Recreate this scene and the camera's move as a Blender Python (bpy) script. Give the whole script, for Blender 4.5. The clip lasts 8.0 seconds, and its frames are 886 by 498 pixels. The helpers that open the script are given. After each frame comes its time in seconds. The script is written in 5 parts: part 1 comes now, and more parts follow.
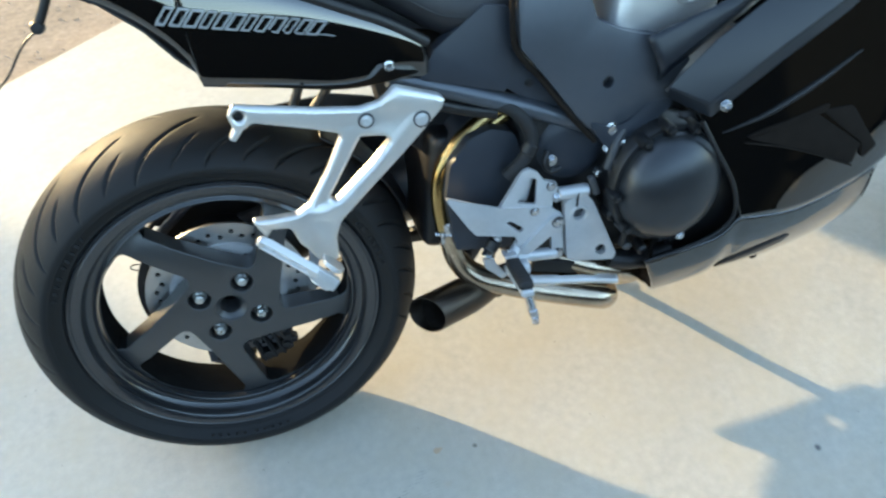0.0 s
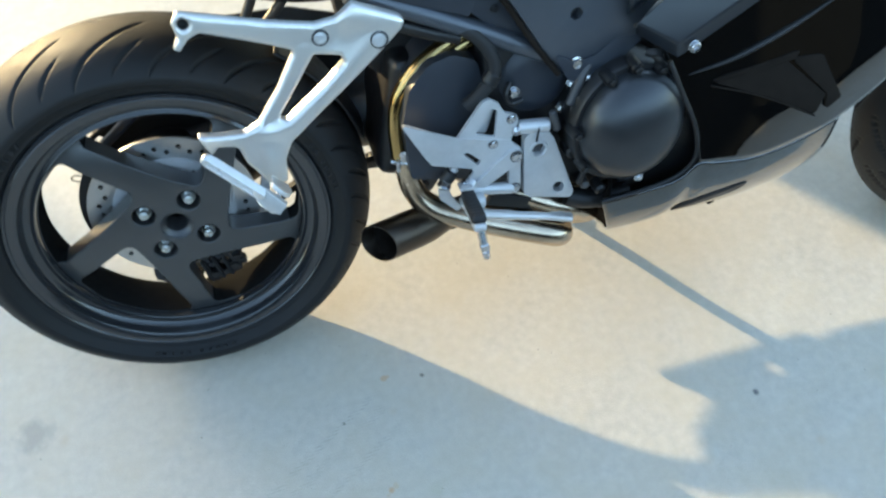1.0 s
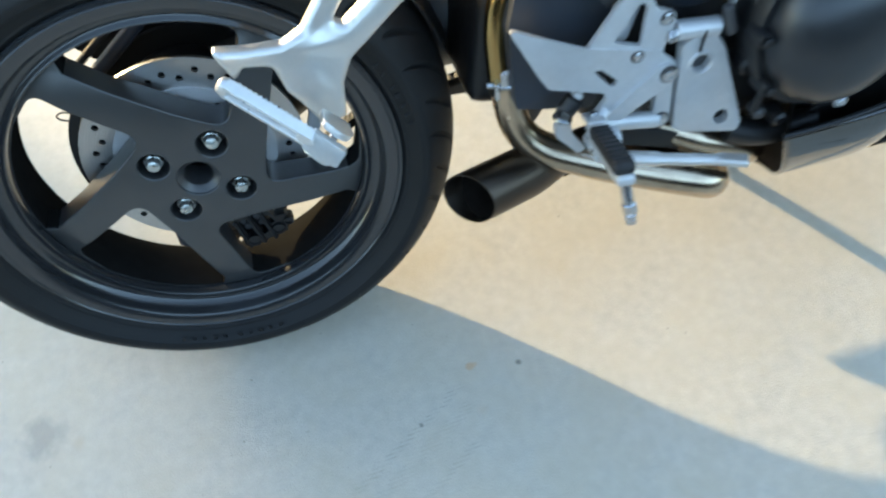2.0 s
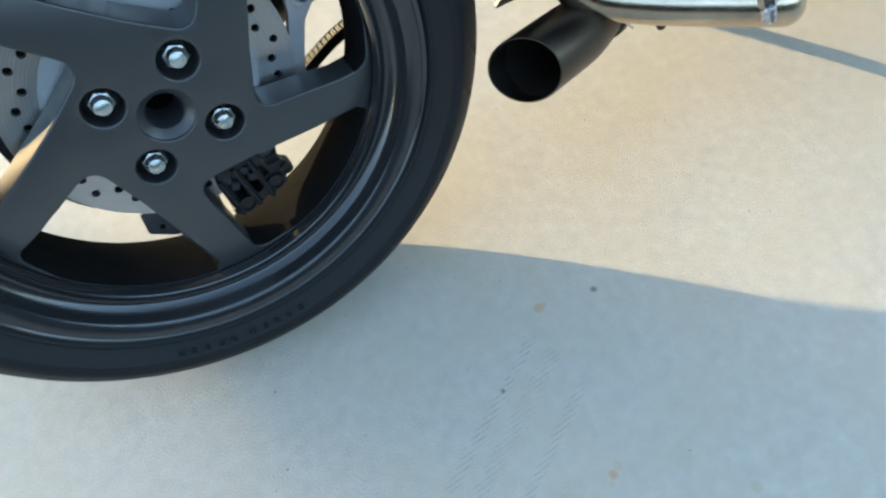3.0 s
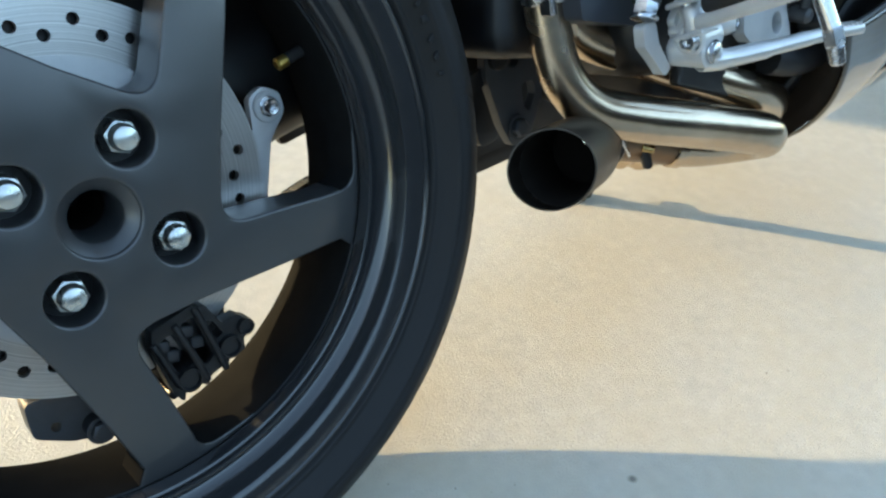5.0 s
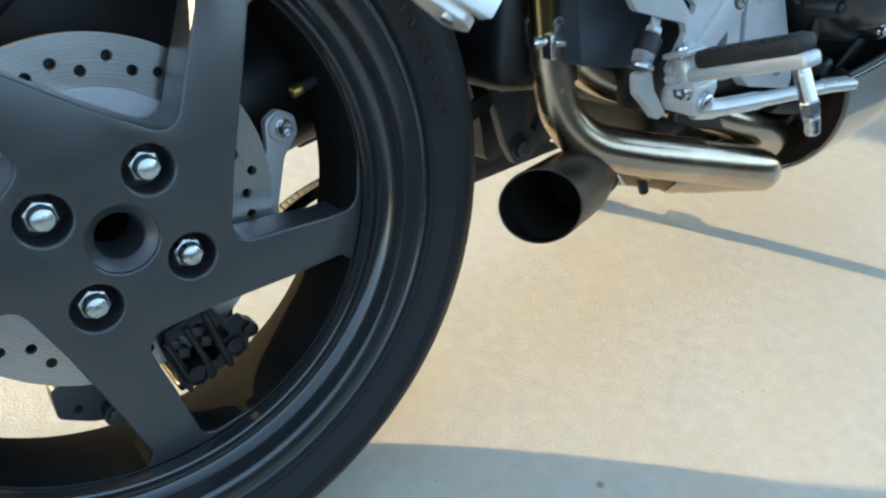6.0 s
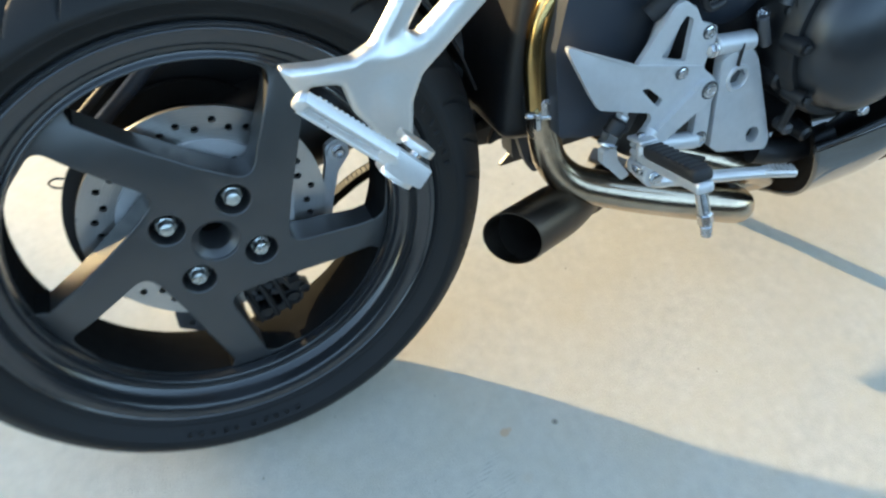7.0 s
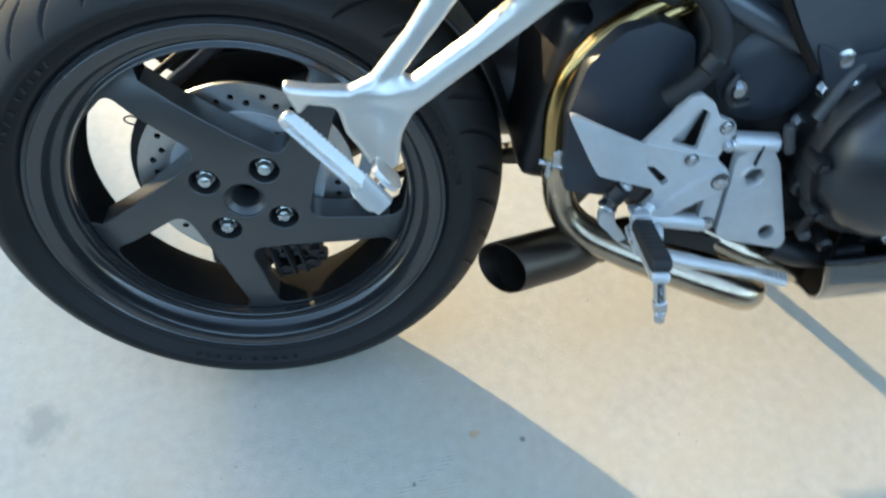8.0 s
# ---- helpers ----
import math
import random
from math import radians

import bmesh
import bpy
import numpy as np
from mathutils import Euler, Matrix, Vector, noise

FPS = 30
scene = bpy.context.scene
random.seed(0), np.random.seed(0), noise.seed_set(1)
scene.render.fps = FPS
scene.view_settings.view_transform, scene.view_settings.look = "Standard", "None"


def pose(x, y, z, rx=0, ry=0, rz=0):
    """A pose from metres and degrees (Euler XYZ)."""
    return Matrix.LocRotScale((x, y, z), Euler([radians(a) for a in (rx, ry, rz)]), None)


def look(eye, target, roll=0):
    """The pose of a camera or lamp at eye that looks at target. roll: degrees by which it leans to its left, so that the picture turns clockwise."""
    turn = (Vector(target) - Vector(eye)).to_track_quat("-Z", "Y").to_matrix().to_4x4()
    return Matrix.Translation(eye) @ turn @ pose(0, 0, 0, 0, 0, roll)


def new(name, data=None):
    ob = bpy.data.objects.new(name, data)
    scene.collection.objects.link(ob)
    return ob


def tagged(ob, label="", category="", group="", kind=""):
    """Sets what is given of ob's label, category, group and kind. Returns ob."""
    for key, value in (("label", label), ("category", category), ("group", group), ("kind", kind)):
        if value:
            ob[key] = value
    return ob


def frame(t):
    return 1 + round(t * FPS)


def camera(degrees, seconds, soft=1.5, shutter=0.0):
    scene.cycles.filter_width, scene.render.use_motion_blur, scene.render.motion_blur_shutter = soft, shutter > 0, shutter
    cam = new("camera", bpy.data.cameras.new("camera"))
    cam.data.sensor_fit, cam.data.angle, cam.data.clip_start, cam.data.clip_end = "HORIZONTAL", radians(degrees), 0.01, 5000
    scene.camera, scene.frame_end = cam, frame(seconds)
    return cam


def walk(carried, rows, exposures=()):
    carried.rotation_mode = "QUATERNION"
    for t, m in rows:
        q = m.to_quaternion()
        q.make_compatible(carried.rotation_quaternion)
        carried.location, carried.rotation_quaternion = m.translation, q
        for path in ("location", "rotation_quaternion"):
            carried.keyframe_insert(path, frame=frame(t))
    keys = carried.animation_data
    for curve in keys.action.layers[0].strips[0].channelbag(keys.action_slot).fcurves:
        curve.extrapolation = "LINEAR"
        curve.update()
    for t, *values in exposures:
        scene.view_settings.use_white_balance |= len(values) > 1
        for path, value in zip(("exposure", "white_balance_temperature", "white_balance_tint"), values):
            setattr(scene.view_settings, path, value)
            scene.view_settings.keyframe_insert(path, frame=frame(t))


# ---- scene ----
from mathutils import geometry

EXPOSURE = 2.22
cam = camera(60.6, 8.0, soft=2.3, shutter=0.4)
PATH = [
    (0, (0.161, -0.723, 1.299), (0.463, 0.435, -0.304), -4.1),
    (0.5, (0.17, -0.735, 1.302), (0.546, 0.336, -0.345), -1.7),
    (1, (0.186, -0.715, 1.283), (0.521, 0.268, -0.427), 2.5),
    (1.5, (0.239, -0.65, 1.2), (0.379, 0.293, -0.558), -2.0),
    (2, (0.178, -0.514, 1.033), (0.337, 0.345, -0.765), -5.3),
    (2.2, (0.144, -0.452, 0.968), (0.315, 0.34, -0.861), -6.6),
    (3.5, (-0.042, -0.473, 0.748), (0.57, 0.425, -0.932), -2.3),
    (4, (-0.08, -0.446, 0.688), (0.744, 0.514, -0.861), 1.1),
    (4.5, (-0.078, -0.395, 0.598), (0.963, 0.643, -0.758), 4.7),
    (5, (-0.103, -0.395, 0.573), (1.004, 0.74, -0.647), 3.8),
    (5.2, (-0.108, -0.39, 0.578), (1.01, 0.757, -0.621), 4.6),
    (6.3, (-0.055, -0.426, 0.73), (0.848, 0.641, -0.701), 7.1),
    (6.5, (-0.028, -0.437, 0.805), (0.785, 0.59, -0.707), 7.2),
    (7, (0.016, -0.49, 0.944), (0.514, 0.519, -0.71), 2.9),
    (7.5, (0.077, -0.556, 1.038), (0.408, 0.415, -0.678), 2.8),
    (8, (0.177, -0.514, 1.038), (0.285, 0.494, -0.687), 1.2),
]
walk(cam, [(t, look(eye, target, roll)) for t, eye, target, roll in PATH], [(0.0, EXPOSURE, 6400, 6), (2.0, EXPOSURE, 6430, 6), (4.0, EXPOSURE, 6290, 6), (5.0, EXPOSURE, 6480, 6), (6.5, EXPOSURE, 6450, 6), (8.0, EXPOSURE, 6220, 6)])

# ---- world, sun ----
SUN_AZ, SUN_EL = 36.0, 10.5          # the light goes towards +x, -y
world = bpy.data.worlds.new("sky")
scene.world = world
world.use_nodes = True
wn = world.node_tree.nodes
sky = wn.new("ShaderNodeTexSky")
sky.sky_type = "NISHITA"
sky.sun_disc = False
sky.ozone_density, sky.dust_density = 0.9, 1.1
sky.sun_elevation = radians(SUN_EL)
sky.sun_rotation = radians(-SUN_AZ)
world.node_tree.links.new(sky.outputs[0], wn["Background"].inputs[0])
wn["Background"].inputs[1].default_value = 0.21
sun_data = bpy.data.lights.new("sun", "SUN")
sun_data.energy, sun_data.angle, sun_data.color = 3.0, radians(0.6), (1.0, 0.755, 0.42)
sun = new("sun", sun_data)
sa, se = radians(SUN_AZ), radians(SUN_EL)
sun_way = Vector((math.sin(sa) * math.cos(se), -math.cos(sa) * math.cos(se), -math.sin(se)))
sun.matrix_world = look(-sun_way * 30, (0, 0, 0))


# ---- materials ----
def material(name, color, rough=0.5, metal=0.0, scale=60.0, vary=0.15, bump=0.0, bump_scale=None, rough_vary=0.1,
             coat=0.0, spec=0.5, stain=0.0, stain_scale=4.0, stain_color=(0.1, 0.08, 0.06), coords="Object"):
    m = bpy.data.materials.new(name)
    m.use_nodes = True
    t = m.node_tree
    n, ln = t.nodes, t.links
    b = n["Principled BSDF"]
    b.inputs["Metallic"].default_value = metal
    b.inputs["Specular IOR Level"].default_value = spec
    b.inputs["Coat Weight"].default_value = coat
    b.inputs["Coat Roughness"].default_value = 0.03
    b.inputs["Coat IOR"].default_value = 1.8
    tc = n.new("ShaderNodeTexCoord")
    fine = n.new("ShaderNodeTexNoise")
    fine.inputs["Scale"].default_value = scale
    fine.inputs["Detail"].default_value = 5
    ln.new(tc.outputs[coords], fine.inputs["Vector"])
    big = n.new("ShaderNodeTexNoise")
    big.inputs["Scale"].default_value = scale / 9
    big.inputs["Detail"].default_value = 3
    ln.new(tc.outputs[coords], big.inputs["Vector"])
    both = n.new("ShaderNodeMath")
    both.operation = "ADD"
    ln.new(fine.outputs[0], both.inputs[0])
    ln.new(big.outputs[0], both.inputs[1])
    rng = n.new("ShaderNodeMapRange")
    rng.inputs[1].default_value, rng.inputs[2].default_value = 0.6, 1.4
    rng.inputs[3].default_value, rng.inputs[4].default_value = 1 - vary, 1 + vary
    ln.new(both.outputs[0], rng.inputs[0])
    mul = n.new("ShaderNodeMix")
    mul.data_type, mul.blend_type = "RGBA", "MULTIPLY"
    mul.inputs[0].default_value = 1
    mul.inputs[6].default_value = (*color, 1)
    ln.new(rng.outputs[0], mul.inputs[7])
    out = mul.outputs[2]
    if stain:
        sn = n.new("ShaderNodeTexNoise")
        sn.inputs["Scale"].default_value = stain_scale
        sn.inputs["Detail"].default_value = 6
        sn.inputs["Roughness"].default_value = 0.65
        ln.new(tc.outputs[coords], sn.inputs["Vector"])
        sr = n.new("ShaderNodeMapRange")
        sr.inputs[1].default_value, sr.inputs[2].default_value = 0.5, 0.72
        sr.inputs[3].default_value, sr.inputs[4].default_value = 0, stain
        ln.new(sn.outputs[0], sr.inputs[0])
        mix = n.new("ShaderNodeMix")
        mix.data_type = "RGBA"
        ln.new(sr.outputs[0], mix.inputs[0])
        ln.new(out, mix.inputs[6])
        mix.inputs[7].default_value = (*stain_color, 1)
        out = mix.outputs[2]
    ln.new(out, b.inputs["Base Color"])
    rr = n.new("ShaderNodeMapRange")
    rr.inputs[1].default_value, rr.inputs[2].default_value = 0.6, 1.4
    rr.inputs[3].default_value, rr.inputs[4].default_value = max(0.02, rough - rough_vary), min(1, rough + rough_vary)
    ln.new(both.outputs[0], rr.inputs[0])
    ln.new(rr.outputs[0], b.inputs["Roughness"])
    if bump:
        bn = n.new("ShaderNodeTexNoise")
        bn.inputs["Scale"].default_value = bump_scale or scale * 4
        bn.inputs["Detail"].default_value = 4
        ln.new(tc.outputs[coords], bn.inputs["Vector"])
        bp = n.new("ShaderNodeBump")
        bp.inputs["Strength"].default_value = bump
        bp.inputs["Distance"].default_value = 0.002
        ln.new(bn.outputs[0], bp.inputs["Height"])
        ln.new(bp.outputs[0], b.inputs["Normal"])
    return m


M_TYRE = material("rubber", (0.0088, 0.0089, 0.0093), 0.60, 0, 50, 0.3, 0.12, 700, 0.08, spec=0.34, stain=0.22, stain_scale=9, stain_color=(0.018, 0.0175, 0.017))
M_WHEEL = material("wheel_paint", (0.027, 0.028, 0.0295), 0.35, 0, 70, 0.10, 0.03, 900, 0.06, spec=1.0, stain=0.12, stain_scale=14, stain_color=(0.055, 0.05, 0.046))
M_RIM = material("rim_paint", (0.019, 0.0202, 0.0222), 0.19, 0, 70, 0.10, 0, None, 0.04, spec=0.90, stain=0.06, stain_scale=18, stain_color=(0.024, 0.023, 0.022))
# rim paint darkened and dulled: shade inside the rim put into the colour
M_BARREL = material("shaded_rim_inside", (0.0100, 0.0100, 0.0100), 0.60, 0, 70, 0.25, 0.03, 600, 0.08, spec=0.0, stain=0.3, stain_scale=22, stain_color=(0.009, 0.0088, 0.0085))
M_PLASTIC = material("black_plastic", (0.008, 0.008, 0.009), 0.45, 0, 90, 0.15, 0.08, 1200, 0.08, stain=0.12, stain_scale=16, stain_color=(0.03, 0.028, 0.025))
M_BLACK = material("black_metal", (0.007, 0.007, 0.008), 0.42, 0, 60, 0.3, 0.05, 500, 0.1, stain=0.3, stain_scale=25, stain_color=(0.028, 0.022, 0.018))
M_GLOSS = material("gloss_black_paint", (0.0012, 0.0013, 0.0015), 0.04, 0, 40, 0.1, 0, None, 0.015, coat=1.0)
M_SATIN = material("satin_frame_paint", (0.088, 0.098, 0.116), 0.36, 0.5, 80, 0.06, 0.03, 900, 0.05)
M_PANEL = material("dark_satin_panel", (0.0105, 0.0135, 0.0190), 0.34, 0, 80, 0.08, 0.02, 900, 0.05)
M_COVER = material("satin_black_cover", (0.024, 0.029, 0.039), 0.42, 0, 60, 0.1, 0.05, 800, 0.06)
M_SEAT = material("seat_vinyl", (0.014, 0.014, 0.017), 0.5, 0, 90, 0.15, 0.3, 1500, 0.08)
M_PEG = material("bright_cast_aluminium", (0.66, 0.66, 0.655), 0.32, 0.6, 220, 0.06, 0.05, 1200, 0.06, stain=0.12, stain_scale=30, stain_color=(0.42, 0.41, 0.40))
M_SILVER = material("silver_cast_paint", (0.69, 0.675, 0.65), 0.35, 0.72, 300, 0.03, 0.03, 1500, 0.03, stain=0.06, stain_scale=8, stain_color=(0.45, 0.44, 0.42))
M_ALU = material("blasted_aluminium", (0.56, 0.565, 0.57), 0.40, 0.45, 120, 0.07, 0.08, 1800, 0.06, stain=0.15, stain_scale=18, stain_color=(0.34, 0.33, 0.31))
M_BOLT = material("bright_steel", (0.60, 0.61, 0.63), 0.25, 1.0, 200, 0.1, 0, None, 0.08)
M_NUT = material("zinc_steel", (0.58, 0.60, 0.58), 0.30, 0.92, 220, 0.15, 0.03, 900, 0.1, stain=0.25, stain_scale=90, stain_color=(0.22, 0.21, 0.18))
M_CHROME = material("polished_pipe", (0.56, 0.455, 0.34), 0.23, 1.0, 35, 0.2, 0.01, 300, 0.06, stain=0.55, stain_scale=12, stain_color=(0.27, 0.195, 0.13))
M_BROWN = material("heat_browned_steel", (0.20, 0.135, 0.088), 0.34, 1.0, 40, 0.25, 0.02, 300, 0.07, stain=0.5, stain_scale=20, stain_color=(0.09, 0.062, 0.045))
M_GOLD = material("heat_tinted_pipe", (0.44, 0.31, 0.13), 0.16, 1.0, 35, 0.22, 0.02, 300, 0.06, stain=0.5, stain_scale=14, stain_color=(0.24, 0.14, 0.06))
M_TIP = material("dark_steel_muffler", (0.085, 0.070, 0.058), 0.40, 1.0, 40, 0.2, 0.02, 400, 0.06)
# soot in the muffler; also a dull black for shade painted into openings
M_SOOT_SHADE = material("soot_and_shade_black", (0.016, 0.0125, 0.010), 0.9, 0, 60, 0.3, 0.2, 400, 0.05, spec=0.08)


def turned_steel():
    """Brushed steel whose fine marks run in rings round the axle."""
    m = material("brushed_disc_steel", (0.58, 0.575, 0.565), 0.30, 0.92, 240, 0.04, 0, None, 0.03)
    n, ln = m.node_tree.nodes, m.node_tree.links
    b = n["Principled BSDF"]
    tc = next(x for x in n if x.type == "TEX_COORD")
    flat = n.new("ShaderNodeVectorMath")
    flat.operation = "MULTIPLY"
    flat.inputs[1].default_value = (1, 0, 1)
    ln.new(tc.outputs["Object"], flat.inputs[0])
    radius = n.new("ShaderNodeVectorMath")
    radius.operation = "LENGTH"
    ln.new(flat.outputs[0], radius.inputs[0])
    ring = n.new("ShaderNodeTexNoise")
    ring.noise_dimensions = "1D"
    ring.inputs["Scale"].default_value = 900
    ring.inputs["Detail"].default_value = 4
    ln.new(radius.outputs["Value"], ring.inputs["W"])
    tone = n.new("ShaderNodeMapRange")
    tone.inputs[1].default_value, tone.inputs[2].default_value = 0.3, 0.7
    tone.inputs[3].default_value, tone.inputs[4].default_value = 0.72, 1.12
    ln.new(ring.outputs[0], tone.inputs[0])
    mul = n.new("ShaderNodeMix")
    mul.data_type, mul.blend_type = "RGBA", "MULTIPLY"
    mul.inputs[0].default_value = 1
    ln.new(b.inputs["Base Color"].links[0].from_socket, mul.inputs[6])
    ln.new(tone.outputs[0], mul.inputs[7])
    ln.new(mul.outputs[2], b.inputs["Base Color"])
    bp = n.new("ShaderNodeBump")
    bp.inputs["Strength"].default_value = 0.10
    bp.inputs["Distance"].default_value = 0.0004
    ln.new(ring.outputs[0], bp.inputs["Height"])
    ln.new(bp.outputs[0], b.inputs["Normal"])
    return m


M_DISC = turned_steel()
M_RUBBER = material("peg_rubber", (0.011, 0.011, 0.012), 0.65, 0, 80, 0.2, 0.15, 900, 0.06)
M_BRASS = material("brass", (0.5, 0.34, 0.09), 0.3, 1.0, 100, 0.1)
M_GREYCAST = material("grey_cast_alloy", (0.075, 0.075, 0.078), 0.48, 0.4, 60, 0.2, 0.1, 600, 0.1, stain=0.3, stain_scale=30, stain_color=(0.03, 0.025, 0.02))
M_LETTER = material("silver_lettering", (0.30, 0.31, 0.32), 0.35, 0.5, 80, 0.05)
M_CHAIN = material("oily_chain", (0.008, 0.0075, 0.007), 0.60, 0.0, 120, 0.3, spec=0.25)


# ---- shaping helpers ----
def part(name, bm, mat, parent=None, label="", sharp=38, thick=0.0):
    bmesh.ops.recalc_face_normals(bm, faces=bm.faces) if thick == 0 else None
    me = bpy.data.meshes.new(name)
    bm.to_mesh(me)
    bm.free()
    for p in me.polygons:
        p.use_smooth = True
    me.set_sharp_from_angle(angle=radians(sharp))
    me.materials.append(mat)
    ob = new(name, me)
    ob.parent = parent
    if thick:
        s = ob.modifiers.new("thickness", "SOLIDIFY")
        s.thickness, s.offset = thick, 0
    if label:
        tagged(ob, label)
    return ob


def rounded(pts, r=0.004, n=4):
    """A closed outline whose corners are rounded; a point may carry a radius of its own."""
    out = []
    for i, p in enumerate(pts):
        c = Vector(p[:2])
        a, b = Vector(pts[i - 1][:2]), Vector(pts[(i + 1) % len(pts)][:2])
        rad = p[2] if len(p) > 2 else r
        u, v = (a - c), (b - c)
        ang = u.angle(v) if u.length and v.length else math.pi
        if rad <= 0 or ang > 3.05:
            out.append(tuple(c))
            continue
        d = min(rad / math.tan(ang / 2), u.length * 0.48, v.length * 0.48)
        s, e = c + u.normalized() * d, c + v.normalized() * d
        for k in range(n + 1):
            f = k / n
            q = s.lerp(c, f).lerp(c.lerp(e, f), f)
            out.append((q.x, q.y))
    return out


def circle(cx, cz, r, n=24, squash=1.0, turn=0.0):
    out = []
    for k in range(n):
        a = 2 * math.pi * k / n
        u, v = r * math.cos(a), r * squash * math.sin(a)
        out.append((cx + u * math.cos(turn) - v * math.sin(turn), cz + u * math.sin(turn) + v * math.cos(turn)))
    return out


def plate(outer, y0, y1, holes=(), bevel=0.0012, bm=None, back=False, seg=2):
    """A flat piece in the x-z plane from y0 (its face) to y1, with holes through it and eased edges."""
    bm = bm or bmesh.new()
    edges = []
    for loop in (outer, *holes):
        vs = [bm.verts.new((x, y0, z)) for x, z in loop]
        edges += [bm.edges.new((vs[i - 1], vs[i])) for i in range(len(vs))]
    faces = [f for f in bmesh.ops.triangle_fill(bm, use_beauty=True, edges=edges)["geom"] if isinstance(f, bmesh.types.BMFace)]
    ext = bmesh.ops.extrude_face_region(bm, geom=faces, use_keep_orig=True)
    bmesh.ops.translate(bm, vec=(0, y1 - y0, 0), verts=[v for v in ext["geom"] if isinstance(v, bmesh.types.BMVert)])
    if bevel:
        rim = [e for e in edges if e.is_valid]
        if back:
            rim += [e for e in ext["geom"] if isinstance(e, bmesh.types.BMEdge) and e.is_valid and any(abs(f.normal.y) < 0.5 for f in e.link_faces)]
        bmesh.ops.bevel(bm, geom=rim, offset=bevel, segments=seg, profile=0.6 if seg < 3 else 0.5, affect="EDGES", clamp_overlap=True)
    return bm


def casting(outer, holes, back, face, step=0.0017):
    """A cast piece in the x-z plane: its face follows face(x, z, distance to the outline)."""
    loops, pts, edges = [outer, *holes], [], []
    for loop in loops:
        dense = []
        for i in range(len(loop)):
            a, b = Vector(loop[i - 1]), Vector(loop[i])
            cuts = max(1, int((b - a).length / (step * 1.3)))
            dense += [a.lerp(b, k / cuts) for k in range(cuts)]
        first = len(pts)
        pts += dense
        edges += [(first + i, first + (i + 1) % len(dense)) for i in range(len(dense))]
    rim = np.array([tuple(p) for p in pts])
    low, high = rim.min(0), rim.max(0)
    xs, zs = np.meshgrid(np.arange(low[0], high[0], step), np.arange(low[1], high[1], step))
    xs[::2] += step / 2
    grid = np.stack([xs.ravel(), zs.ravel()], 1)
    inside = np.zeros(len(grid), bool)
    for a, b in edges:
        (x0, z0), (x1, z1) = rim[a], rim[b]
        cross = (z0 > grid[:, 1]) != (z1 > grid[:, 1])
        if z0 != z1:
            inside ^= cross & (grid[:, 0] < (x1 - x0) * (grid[:, 1] - z0) / (z1 - z0) + x0)
    grid = grid[inside]
    away = np.array([np.hypot(rim[:, 0] - g[0], rim[:, 1] - g[1]).min() for g in grid])
    keep = away > step * 0.6
    grid, away = grid[keep], away[keep]
    pts = pts + [Vector((float(g[0]), float(g[1]))) for g in grid]
    dist = [0.0] * len(rim) + [float(a) for a in away]
    got = geometry.delaunay_2d_cdt(pts, edges, [], 0, 1e-7)
    bm = bmesh.new()
    vs = []
    for i, p in enumerate(got[0]):
        d = dist[got[3][i][0]] if got[3][i] else 0.0
        vs.append(bm.verts.new((p.x, face(p.x, p.y, d), p.y)))
    rim_tree = [tuple(p) for p in pts[:len(rim)]]
    for tri in got[2]:
        c = sum((Vector(got[0][k]) for k in tri), Vector((0, 0))) / 3
        odd = False
        for a, b in edges:
            (x0, z0), (x1, z1) = rim_tree[a], rim_tree[b]
            if (z0 > c.y) != (z1 > c.y) and c.x < (x1 - x0) * (c.y - z0) / (z1 - z0) + x0:
                odd = not odd
        if odd:
            bm.faces.new([vs[k] for k in tri])
    bmesh.ops.delete(bm, geom=[v for v in bm.verts if not v.link_faces], context="VERTS")
    for _ in range(4):
        bmesh.ops.smooth_vert(bm, verts=[v for v in bm.verts if not v.is_boundary], factor=0.5, use_axis_y=True)
    ext = bmesh.ops.extrude_face_region(bm, geom=list(bm.faces), use_keep_orig=True)
    for v in ext["geom"]:
        if isinstance(v, bmesh.types.BMVert):
            v.co.y = back
    return bm


def to_segment(x, z, a, b):
    dx, dz = b[0] - a[0], b[1] - a[1]
    t = max(0.0, min(1.0, ((x - a[0]) * dx + (z - a[1]) * dz) / (dx * dx + dz * dz)))
    return math.hypot(x - a[0] - t * dx, z - a[1] - t * dz)


def spline(pts, n=6):
    pts = [Vector(p) for p in pts]
    out = []
    for i in range(len(pts) - 1):
        p0, p1, p2, p3 = pts[max(i - 1, 0)], pts[i], pts[i + 1], pts[min(i + 2, len(pts) - 1)]
        for k in range(n):
            t = k / n
            out.append(0.5 * (2 * p1 + (p2 - p0) * t + (2 * p0 - 5 * p1 + 4 * p2 - p3) * t * t + (3 * p1 - p0 - 3 * p2 + p3) * t ** 3))
    return out + [pts[-1]]


def spline_xz(pts, n=6):
    return [(p.x, p.z) for p in spline([(x, 0, z) for x, z in pts], n)]


